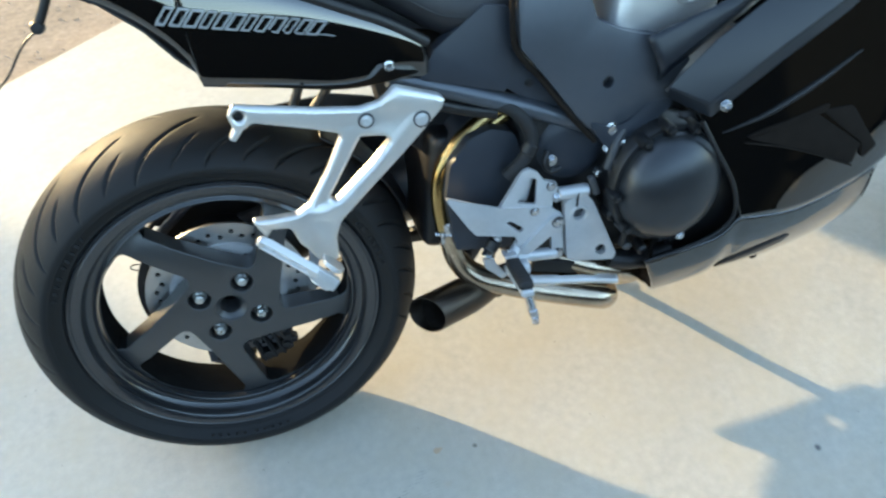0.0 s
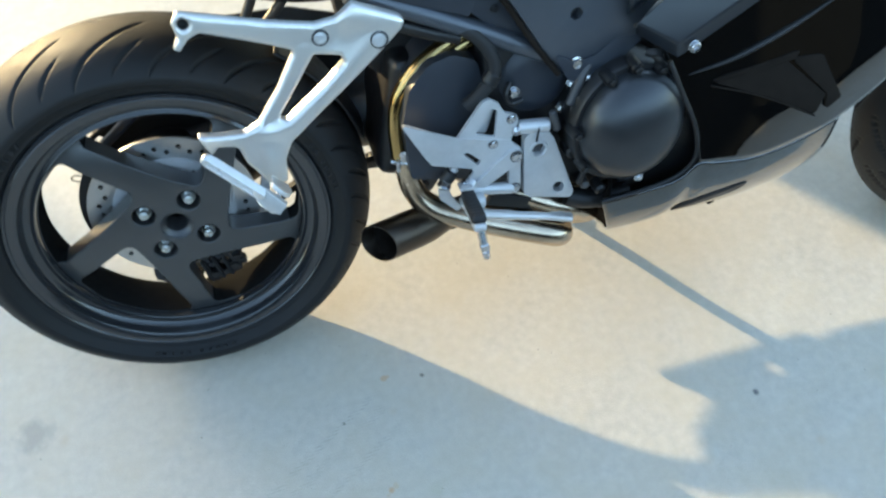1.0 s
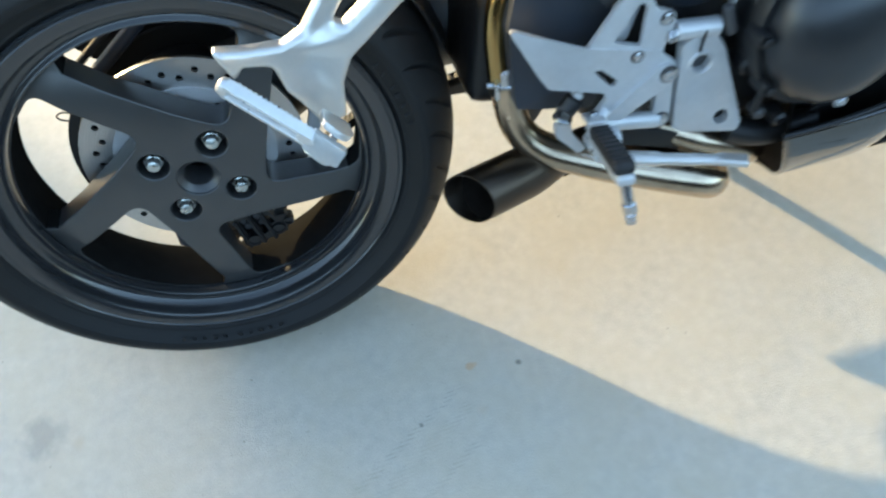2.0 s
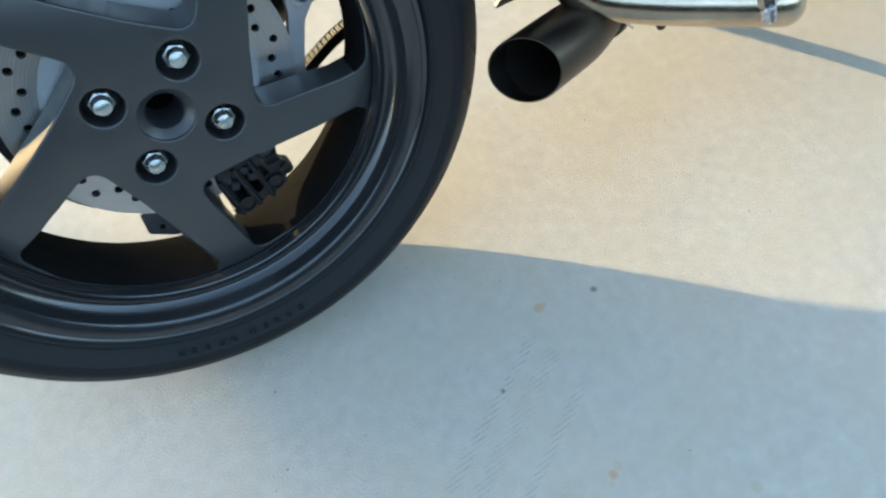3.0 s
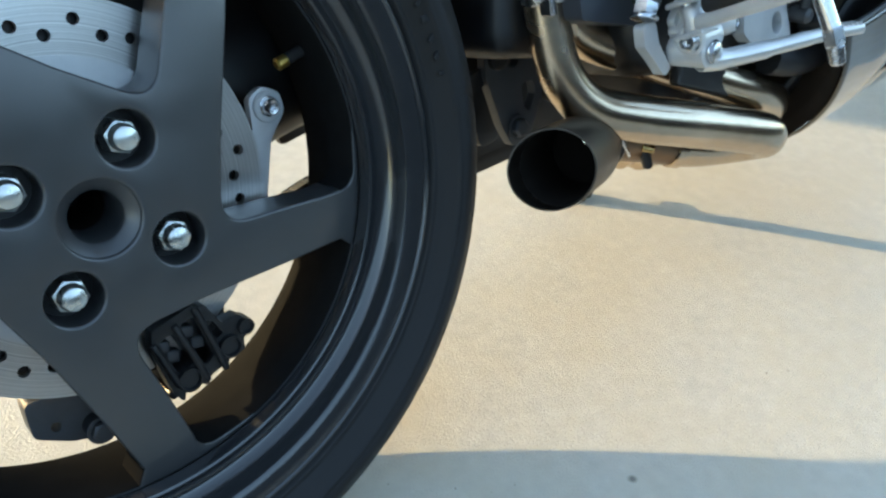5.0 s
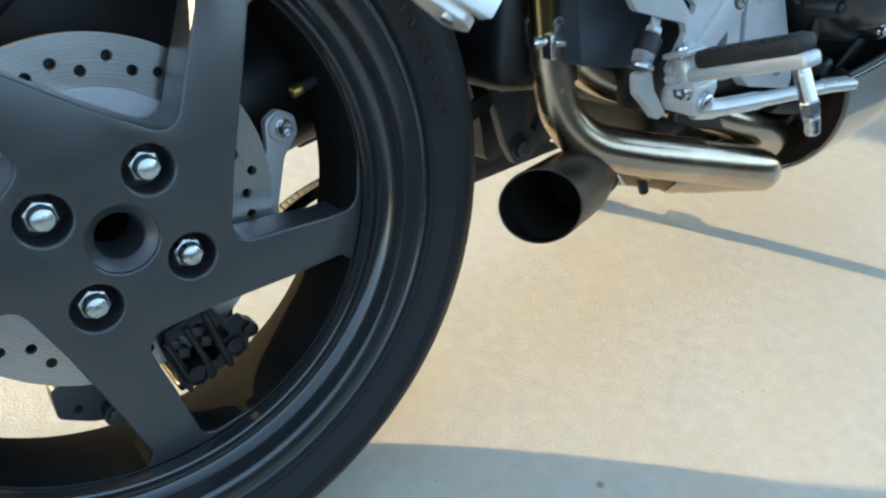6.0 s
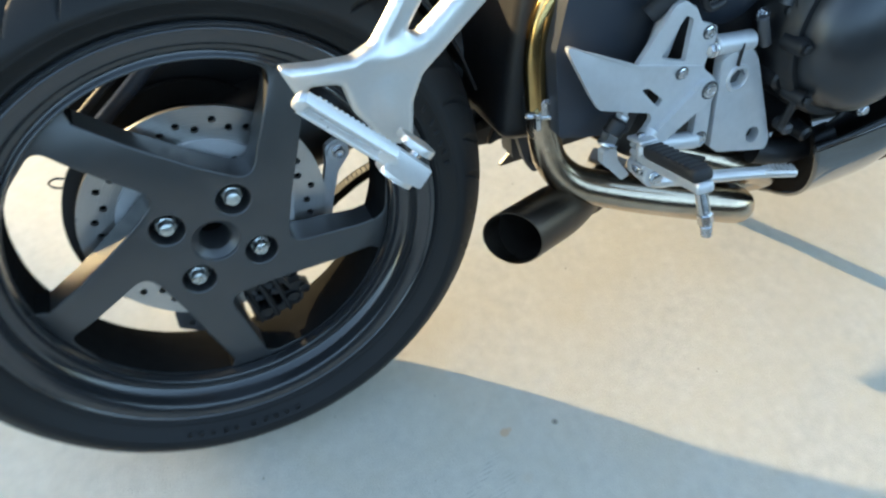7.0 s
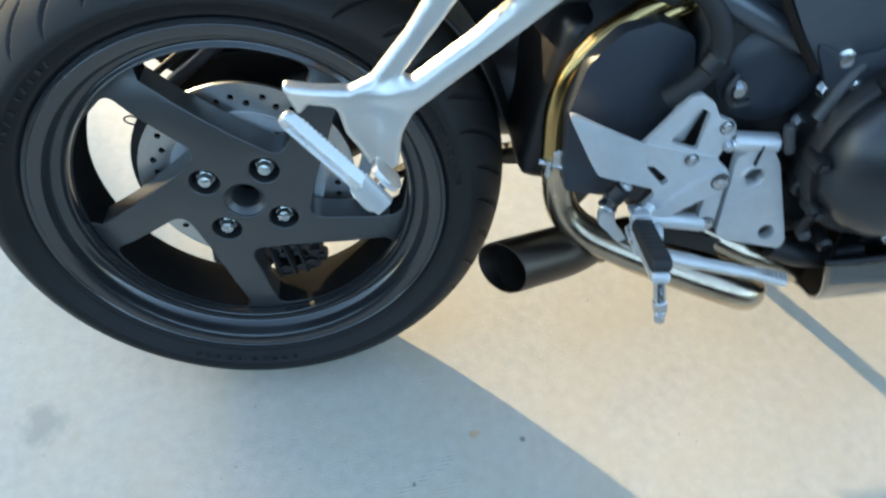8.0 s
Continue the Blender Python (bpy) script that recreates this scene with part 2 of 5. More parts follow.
def sweep(bm, path, radii, seg=16, flat=1.0, up=(0, 0, 1), cap=True):
    """A round (or flattened) bar along a path of points."""
    rings, nrm = [], Vector(up)
    for i, p in enumerate(path):
        t = (path[min(i + 1, len(path) - 1)] - path[max(i - 1, 0)]).normalized()
        nrm = (nrm - t * nrm.dot(t)).normalized()
        side = t.cross(nrm)
        r = radii[i] if isinstance(radii, (list, tuple)) else radii
        rings.append([bm.verts.new(p + (nrm * math.cos(2 * math.pi * k / seg) * flat + side * math.sin(2 * math.pi * k / seg)) * r) for k in range(seg)])
    for a, b in zip(rings, rings[1:]):
        for k in range(seg):
            bm.faces.new((a[k - 1], a[k], b[k], b[k - 1]))
    if cap:
        bm.faces.new(rings[0])
        bm.faces.new(rings[-1][::-1])
    return bm


def tube(pts, r, seg=16, n=6, flat=1.0, up=(0, 0, 1), bm=None):
    return sweep(bm or bmesh.new(), spline(pts, n), r, seg, flat, up)


def lathe(profile, seg=48, bm=None, m=None, closed=False):
    """Turns a profile of (radius, y) round the y axis."""
    bm = bm or bmesh.new()
    m = m or Matrix()
    rings = []
    for r, y in profile:
        if r < 1e-6:
            rings.append([bm.verts.new(m @ Vector((0, y, 0)))])
        else:
            rings.append([bm.verts.new(m @ Vector((r * math.cos(2 * math.pi * k / seg), y, r * math.sin(2 * math.pi * k / seg)))) for k in range(seg)])
    pairs = list(zip(rings, rings[1:])) + ([(rings[-1], rings[0])] if closed else [])
    for a, b in pairs:
        for k in range(seg):
            if len(a) == 1 and len(b) == 1:
                continue
            if len(a) == 1:
                bm.faces.new((a[0], b[k], b[k - 1]))
            elif len(b) == 1:
                bm.faces.new((a[k - 1], a[k], b[0]))
            else:
                bm.faces.new((a[k - 1], a[k], b[k], b[k - 1]))
    return bm


def along(a, b):
    """A pose whose y axis runs from a towards b."""
    a, b = Vector(a), Vector(b)
    return Matrix.Translation(a) @ (b - a).to_track_quat("Y", "Z").to_matrix().to_4x4()


def rod(a, b, r, r2=None, seg=18, chamfer=0.0015, bm=None):
    """A bar between two points with chamfered ends."""
    length, r2 = (Vector(b) - Vector(a)).length, r if r2 is None else r2
    c = min(chamfer, r * 0.4, length * 0.3)
    return lathe([(0, 0), (r - c, 0), (r, c), (r2, length - c), (r2 - c, length), (0, length)], seg, bm, along(a, b))


def block(centre, size, bevel=0.003, turn=(0, 0, 0), bm=None):
    made = bmesh.new()
    bmesh.ops.create_cube(made, size=1)
    bmesh.ops.scale(made, vec=size, verts=made.verts)
    bmesh.ops.bevel(made, geom=list(made.edges), offset=bevel, segments=3, profile=0.55, affect="EDGES")
    bmesh.ops.transform(made, matrix=pose(*centre, *turn), verts=made.verts)
    if bm is None:
        return made
    me = bpy.data.meshes.new("scratch")
    made.to_mesh(me)
    made.free()
    bm.from_mesh(me)
    bpy.data.meshes.remove(me)
    return bm


def skin(rows, n=4):
    """A smooth sheet through a grid of points."""
    lines = [spline(r, n) for r in rows]
    cols = [spline([ln[j] for ln in lines], n) for j in range(len(lines[0]))]
    bm = bmesh.new()
    vs = [[bm.verts.new(p) for p in c] for c in cols]
    for a, b in zip(vs, vs[1:]):
        for k in range(len(a) - 1):
            bm.faces.new((a[k], a[k + 1], b[k + 1], b[k]))
    return bm


BOLTS = {}


def bolt(parent, pos, r=0.006, h=0.005, mat=None, kind="socket", way=(0, -1, 0), label="", name="bolt"):
    """A round socket-head bolt or a hexagon head, sharing its mesh with its like."""
    mat = mat or M_BOLT
    key = (round(r, 4), round(h, 4), mat.name, kind)
    if key not in BOLTS:
        if kind == "socket":
            bm = lathe([(0, h * 0.35), (r * 0.45, h * 0.35), (r * 0.5, h * 0.95), (r * 0.82, h), (r, h * 0.75), (r, 0), (r * 1.25, 0), (r * 1.25, -0.001)], 18)
        elif kind == "flange":
            bm = lathe([(0, h * 0.8), (r * 0.42, h * 0.8), (r * 0.46, h), (r * 0.62, h), (r * 0.68, h * 0.5), (r, h * 0.35), (r, 0)], 20)
        else:
            bm = lathe([(0, h), (r * 0.8, h), (r, h * 0.82), (r, 0.0)], 6)
            lathe([(r * 1.0, h * 0.2), (r * 1.3, h * 0.2), (r * 1.35, 0)], 20, bm)
        ob = part(name, bm, mat, parent, label)
        BOLTS[key] = ob.data
    else:
        ob = new(name, BOLTS[key])
        ob.parent = parent
        if label:
            tagged(ob, label)
    ob.matrix_basis = Matrix.Translation(pos) @ Vector(way).to_track_quat("Y", "Z").to_matrix().to_4x4()
    return ob


# ---- ground ----
def concrete_material():
    m = material("worn_concrete", (0.495, 0.465, 0.40), 0.62, 0, 60, 0.16, 0, None, 0.1, stain=0.3, stain_scale=1.7, stain_color=(0.36, 0.325, 0.27))
    t = m.node_tree
    n, ln = t.nodes, t.links
    b = n["Principled BSDF"]
    tc = next(x for x in n if x.type == "TEX_COORD")
    # broom strokes and sandy grain as relief
    mp = n.new("ShaderNodeMapping")
    mp.inputs["Scale"].default_value = (10, 190, 1)
    mp.inputs["Rotation"].default_value = (0, 0, radians(62))
    ln.new(tc.outputs["Object"], mp.inputs["Vector"])
    broom = n.new("ShaderNodeTexNoise")
    broom.inputs["Scale"].default_value = 1
    broom.inputs["Detail"].default_value = 3
    ln.new(mp.outputs[0], broom.inputs["Vector"])
    grain = n.new("ShaderNodeTexNoise")
    grain.inputs["Scale"].default_value = 420
    grain.inputs["Detail"].default_value = 6
    ln.new(tc.outputs["Object"], grain.inputs["Vector"])
    lumps = n.new("ShaderNodeTexNoise")
    lumps.inputs["Scale"].default_value = 38
    lumps.inputs["Detail"].default_value = 8
    lumps.inputs["Roughness"].default_value = 0.68
    ln.new(tc.outputs["Object"], lumps.inputs["Vector"])
    last = None
    for tex, dist, strength in ((broom, 0.0012, 0.12), (grain, 0.0012, 0.80), (lumps, 0.003, 0.26)):
        bp = n.new("ShaderNodeBump")
        bp.inputs["Strength"].default_value = strength
        bp.inputs["Distance"].default_value = dist
        ln.new(tex.outputs[0], bp.inputs["Height"])
        if last:
            ln.new(last.outputs[0], bp.inputs["Normal"])
        last = bp
    ln.new(last.outputs[0], b.inputs["Normal"])
    # dark specks and small orange rust spots
    prev = b.inputs["Base Color"].links[0].from_socket
    for scale, low, high, col, amount in ((46, 0.035, 0.07, (0.10, 0.09, 0.08), 0.75), (7.3, 0.015, 0.10, (0.40, 0.25, 0.10), 0.35), (2.6, 0.05, 0.16, (0.20, 0.19, 0.18), 0.30)):
        vo = n.new("ShaderNodeTexVoronoi")
        vo.inputs["Scale"].default_value = scale
        ln.new(tc.outputs["Object"], vo.inputs["Vector"])
        keep = n.new("ShaderNodeMath")
        keep.operation = "GREATER_THAN"
        keep.inputs[1].default_value = 0.86
        sep = n.new("ShaderNodeSeparateColor")
        ln.new(vo.outputs["Color"], sep.inputs[0])
        ln.new(sep.outputs[0], keep.inputs[0])
        warp = n.new("ShaderNodeMath")
        warp.operation = "MULTIPLY_ADD"
        ln.new(lumps.outputs[0], warp.inputs[0])
        warp.inputs[1].default_value = 0.06
        ln.new(vo.outputs["Distance"], warp.inputs[2])
        mr = n.new("ShaderNodeMapRange")
        mr.inputs[1].default_value, mr.inputs[2].default_value = low + 0.03, high + 0.03
        mr.inputs[3].default_value, mr.inputs[4].default_value = amount, 0
        ln.new(warp.outputs[0], mr.inputs[0])
        on = n.new("ShaderNodeMath")
        on.operation = "MULTIPLY"
        ln.new(mr.outputs[0], on.inputs[0])
        ln.new(keep.outputs[0], on.inputs[1])
        mix = n.new("ShaderNodeMix")
        mix.data_type = "RGBA"
        ln.new(on.outputs[0], mix.inputs[0])
        ln.new(prev, mix.inputs[6])
        mix.inputs[7].default_value = (*col, 1)
        prev = mix.outputs[2]
    # a few single marks: an oily patch, dropped specks, a rust spot, a dusty tread print
    warpn = n.new("ShaderNodeTexNoise")
    warpn.inputs["Scale"].default_value = 45
    warpn.inputs["Detail"].default_value = 4
    ln.new(tc.outputs["Object"], warpn.inputs["Vector"])
    spots = [(-0.335, -0.143, 0.034, (0.2, 0.2, 0.2), 0.55), (0.325, -0.221, 0.0055, (0.1, 0.09, 0.08), 0.9), (0.891, -0.418, 0.007, (0.08, 0.08, 0.09), 0.9), (0.258, -0.209, 0.006, (0.50, 0.22, 0.05), 0.6), (0.265, -0.207, 0.004, (0.50, 0.22, 0.05), 0.4), (0.221, -0.402, 0.006, (0.50, 0.22, 0.05), 0.75), (0.230, -0.397, 0.006, (0.46, 0.28, 0.10), 0.4), (0.214, -0.409, 0.005, (0.46, 0.28, 0.10), 0.35), (0.292, -0.420, 0.014, (0.34, 0.34, 0.22), 0.25), (0.338, -0.486, 0.007, (0.34, 0.33, 0.18), 0.4), (0.171, -0.270, 0.003, (0.08, 0.08, 0.08), 0.8)]
    for x, y, r, col, amount in spots:
        away = n.new("ShaderNodeVectorMath")
        away.operation = "DISTANCE"
        ln.new(tc.outputs["Object"], away.inputs[0])
        away.inputs[1].default_value = (x, y, 0)
        rough_edge = n.new("ShaderNodeMath")
        rough_edge.operation = "MULTIPLY_ADD"
        ln.new(warpn.outputs[0], rough_edge.inputs[0])
        rough_edge.inputs[1].default_value = r * 1.6
        ln.new(away.outputs["Value"], rough_edge.inputs[2])
        mr = n.new("ShaderNodeMapRange")
        mr.inputs[1].default_value, mr.inputs[2].default_value = r * 1.25, r * 1.9
        mr.inputs[3].default_value, mr.inputs[4].default_value = amount, 0
        ln.new(rough_edge.outputs[0], mr.inputs[0])
        mix = n.new("ShaderNodeMix")
        mix.data_type = "RGBA"
        ln.new(mr.outputs[0], mix.inputs[0])
        ln.new(prev, mix.inputs[6])
        mix.inputs[7].default_value = (*col, 1)
        prev = mix.outputs[2]
    # three rows of slanting dashes: the print of a tyre's tread
    def calc(op, a, b_, c=None):
        q = n.new("ShaderNodeMath")
        q.operation = op
        for k, v in enumerate((a, b_, c)):
            if v is None:
                continue
            if isinstance(v, (int, float)):
                q.inputs[k].default_value = v
            else:
                ln.new(v, q.inputs[k])
        return q.outputs[0]

    def dot(x, y):
        q = n.new("ShaderNodeVectorMath")
        q.operation = "DOT_PRODUCT"
        ln.new(tc.outputs["Object"], q.inputs[0])
        q.inputs[1].default_value = (x, y, 0)
        return q.outputs["Value"]

    def ramp(v, a, b_, lo, hi):
        q = n.new("ShaderNodeMapRange")
        q.inputs[1].default_value, q.inputs[2].default_value = a, b_
        q.inputs[3].default_value, q.inputs[4].default_value = lo, hi
        ln.new(v, q.inputs[0])
        return q.outputs[0]

    along_row, over_row, slant = dot(-0.857, -0.515), dot(0.515, -0.857), dot(-0.087, 0.996)
    breaks = n.new("ShaderNodeTexNoise")
    breaks.inputs["Scale"].default_value = 70
    breaks.inputs["Detail"].default_value = 3
    ln.new(tc.outputs["Object"], breaks.inputs["Vector"])
    wobble = calc("MULTIPLY_ADD", breaks.outputs[0], 1.6, calc("MULTIPLY", slant, 6.2832 / 0.0052))
    dashes = calc("MULTIPLY", ramp(calc("SINE", wobble, None), 0.35, 0.95, 0, 1), ramp(breaks.outputs[0], 0.38, 0.58, 0.1, 1))
    prints = None
    for middle, half, start, end, amount in ((0.3195, 0.0040, -0.10, 0.16, 0.42), (0.3480, 0.0075, -0.10, 0.16, 0.24), (0.3915, 0.0040, -0.07, 0.16, 0.36)):
        away = calc("ABSOLUTE", calc("SUBTRACT", over_row, middle), None)
        row = calc("MULTIPLY", ramp(away, half, half + 0.003, amount, 0), ramp(along_row, start, start + 0.03, 0, 1))
        row = calc("MULTIPLY", row, ramp(along_row, end, end + 0.06, 1, 0))
        prints = row if prints is None else calc("ADD", prints, row)
    mix = n.new("ShaderNodeMix")
    mix.data_type = "RGBA"
    ln.new(calc("MULTIPLY", prints, dashes), mix.inputs[0])
    ln.new(prev, mix.inputs[6])
    mix.inputs[7].default_value = (0.10, 0.095, 0.09, 1)
    prev = mix.outputs[2]
    # uneven ochre tint
    tint = n.new("ShaderNodeTexNoise")
    tint.inputs["Scale"].default_value = 6.5
    tint.inputs["Detail"].default_value = 7
    tint.inputs["Roughness"].default_value = 0.7
    ln.new(tc.outputs["Object"], tint.inputs["Vector"])
    tr = n.new("ShaderNodeMapRange")
    tr.inputs[1].default_value, tr.inputs[2].default_value = 0.42, 0.70
    tr.inputs[3].default_value, tr.inputs[4].default_value = 0, 0.7
    ln.new(tint.outputs[0], tr.inputs[0])
    mix = n.new("ShaderNodeMix")
    mix.data_type = "RGBA"
    ln.new(tr.outputs[0], mix.inputs[0])
    ln.new(prev, mix.inputs[6])
    mix.inputs[7].default_value = (0.44, 0.39, 0.295, 1)
    ln.new(mix.outputs[2], b.inputs["Base Color"])
    return m


M_CONCRETE = concrete_material()
M_DIRT = material("dry_dirt", (0.33, 0.25, 0.18), 0.95, 0, 60, 0.35, 0.8, 90, 0.04, stain=0.6, stain_scale=9, stain_color=(0.18, 0.14, 0.10))
M_STONE = material("gravel_stone", (0.40, 0.33, 0.26), 0.9, 0, 120, 0.3, 0.4, 300, 0.05)
M_STUCCO = material("stucco", (0.55, 0.48, 0.38), 0.9, 0, 12, 0.1, 0.6, 150, 0.05)

M_DARK_SCREEN = material("dark_screen_paint", (0.006, 0.0075, 0.009), 0.85, 0, 20, 0.2, 0.3, 120, 0.05, spec=0.1)

ground_bm = bmesh.new()
bmesh.ops.create_grid(ground_bm, x_segments=24, y_segments=24, size=400)
for v in ground_bm.verts:
    v.co.z = -0.05
tagged(part("ground", ground_bm, M_DIRT), "dry sandy dirt ground with small pebbles", "ground", kind="structure")

# the slab's far edge crosses obliquely behind the parked bike
EDGE_A, EDGE_WAY = Vector((-0.50, 1.147)), Vector((0.888, 0.459)).normalized()
EDGE_OUT = Vector((-EDGE_WAY.y, EDGE_WAY.x))
slab_bm = bmesh.new()
corners = [EDGE_A - EDGE_WAY * 7, EDGE_A + EDGE_WAY * 9, EDGE_A + EDGE_WAY * 9 - EDGE_OUT * 8, EDGE_A - EDGE_WAY * 7 - EDGE_OUT * 8]
top = [slab_bm.verts.new((c.x, c.y, 0)) for c in corners]
low = [slab_bm.verts.new((c.x, c.y, -0.12)) for c in corners]
slab_bm.faces.new(top)
slab_bm.faces.new(low[::-1])
for k in range(4):
    slab_bm.faces.new((top[k - 1], top[k], low[k], low[k - 1]))
bmesh.ops.recalc_face_normals(slab_bm, faces=slab_bm.faces)
bmesh.ops.bevel(slab_bm, geom=[e for e in slab_bm.edges if all(v.co.z > -0.01 for v in e.verts)], offset=0.012, segments=3, affect="EDGES")
tagged(part("pavement", slab_bm, M_CONCRETE, sharp=30), "pale worn concrete driveway slab with specks and stains", "driveway", kind="structure")

# loose stones on the dirt beyond the slab
stone_rng = random.Random(4)
stones = bmesh.new()
for k in range(2600):
    p = EDGE_A + EDGE_WAY * stone_rng.uniform(-1.2, 1.8) + EDGE_OUT * (0.03 + stone_rng.random() ** 1.5 * 1.6)
    r = stone_rng.uniform(0.0015, 0.0050)
    got = bmesh.ops.create_icosphere(stones, subdivisions=1, radius=r, matrix=pose(p.x, p.y, -0.05 + r * 0.15, stone_rng.uniform(0, 360), stone_rng.uniform(0, 360)) @ Matrix.Diagonal((1, stone_rng.uniform(0.6, 1), stone_rng.uniform(0.45, 0.7), 1)))
tagged(part("gravel", stones, M_STONE, sharp=20), "small brown pebbles scattered on the dirt", "gravel", kind="stuff")

# two unseen walls added up-sun; the low light comes through the gap between them
UP_SUN = -Vector((sun_way.x, sun_way.y)).normalized()
ACROSS = Vector((math.cos(sa), math.sin(sa)))


def sun_wall(name, start, far, way, length, height, label):
    a = start + UP_SUN * far
    mid = a + way * length / 2
    w = part(name, block((0, 0, 0), (length, 0.25, height), 0.02), M_STUCCO)
    w.matrix_basis = Matrix.Translation((mid.x, mid.y, height / 2 - 0.06)) @ Matrix.Rotation(math.atan2(way.y, way.x), 4, "Z")
    tagged(w, label, "wall", kind="structure")


sun_wall("added_wall_left", Vector((-0.52, 0.66)), 16.0, -ACROSS, 9.0, 5.6, "unseen tan stucco wall added to shade the left ground")
sun_wall("added_wall_right", Vector((1.174, -0.015)), 4.0, ACROSS, 8.0, 4.2, "unseen tan stucco wall added to shade the right ground")
# unseen dark screen, added so the glossy black panels reflect something dark
south = part("reflection_screen", block((1.0, -2.5, 0.57), (16.0, 0.2, 1.26), 0.02), M_DARK_SCREEN)
tagged(south, "unseen dark screen added for dark reflections", "fence", kind="structure")

# ---- the motorcycle: x ahead, y to its left, z up, from the rear axle's middle ----
LEAN = 17.566
HUB = Vector((0, 0.0450, 0.2915))
bike = new("motorcycle")
bike.empty_display_size = 0.2
bike.matrix_basis = Matrix.Translation(HUB) @ Matrix.Rotation(radians(-LEAN), 4, "X")
tagged(bike, "black sport touring motorcycle leaning on its side stand", "motorcycle", kind="thing")
LEAN_M = bike.matrix_basis.copy()


def tyre_mesh(radius, half, bead_r, bead_y, grooves, name, parent, label, place=None, around=1400, across=150):
    """A tyre with its round crown, moulded slanting grooves, side band and a pressed contact patch."""
    keys = []
    for i in range(across + 1):
        s = -1 + 2 * i / across
        a = abs(s)
        if a < 0.66:
            f = a / 0.66 * 1.20
            y, r = half * math.sin(f) / math.sin(1.20) * 0.985, radius - half * 0.78 * (1 - math.cos(f))
        else:
            f = (a - 0.66) / 0.34
            r0 = radius - half * 0.78 * (1 - math.cos(1.20))
            y = half * (0.985 + 0.045 * math.sin(min(1, f * 1.6) * math.pi) * (1 - f)) - (half - bead_y) * f ** 1.5
            r = r0 + (bead_r - r0) * f
            if 0.30 < f < 0.37 or 0.78 < f < 0.86:
                y += 0.0014
        keys.append((math.copysign(y, s), r, s))
    verts, faces = [], []
    step = 2 * math.pi / grooves
    inv = (LEAN_M @ (place or Matrix())) if place is None else None
    for k in range(around):
        th = 2 * math.pi * k / around
        for y, r, s in keys:
            a = abs(s)
            dip = 0.0
            if 0.05 < a < 0.70:
                f = (a - 0.05) / 0.65
                shift = (0.5 if s > 0 else 0.0) * step
                line = 0.37 * (1 - (1 - f) ** 1.8)
                d = ((th - line - shift) / step) % 1.0
                d = min(d, 1 - d) * step * r * (0.62 + 0.38 * f)
                wide = 0.0034 * max(0.0, min(1, f / 0.10, (1 - f) / 0.30))
                dip = 0.0075 * max(0, min(1, (wide - d) / 0.0020))
                f2 = (a - 0.27) / 0.36
                if 0 < f2 < 1:
                    d = ((th - line * 0.97 - shift - step * 0.52) / step) % 1.0
                    d = min(d, 1 - d) * step * r * (0.62 + 0.38 * f)
                    wide = 0.0031 * min(1, f2 / 0.25, (1 - f2) / 0.35)
                    dip = max(dip, 0.0070 * max(0, min(1, (wide - d) / 0.0020)))
            rr = r - dip
            p = Vector((rr * math.cos(th), y, rr * math.sin(th)))
            if inv is not None:
                z = (inv @ p).z
                if z < 0.002:
                    p.z += 0.002 - z
            verts.append(p)
    w = across + 1
    for k in range(around):
        j = (k + 1) % around
        for i in range(across):
            faces.append((k * w + i, k * w + i + 1, j * w + i + 1, j * w + i))
    me = bpy.data.meshes.new(name)
    me.from_pydata(verts, [], faces)
    for p in me.polygons:
        p.use_smooth = True
    me.materials.append(M_TYRE)
    ob = new(name, me)
    ob.parent = parent
    tagged(ob, label)
    return ob


# rear wheel
def wheel_windows():
    """The five openings between swept spokes: a straight trailing edge and a leading edge that flares into the rim."""
    out = []
    arc = [(0.1885 * math.cos(radians(a)), 0.1885 * math.sin(radians(a)), 0) for a in range(0, 46, 4)]
    base = [(0.1240, 0.1250, 0.004), (0.1075, 0.0840, 0), (0.0970, 0.0560, 0), (0.0850, 0.0230, 0), (0.0690, -0.0320, 0.020), (0.1130, -0.0360, 0), (0.1500, -0.0405, 0), (0.1800, -0.0440, 0.032)] + arc
    for k in range(5):
        a = radians(72 * k)
        c, s = math.cos(a), math.sin(a)
        out.append(rounded([(u * c - v * s, u * s + v * c, r) for u, v, r in base], n=7))
    return out


NUTS = [(0.0495 * math.cos(radians(54.5 + 90 * k)), 0.0495 * math.sin(radians(54.5 + 90 * k))) for k in range(4)]


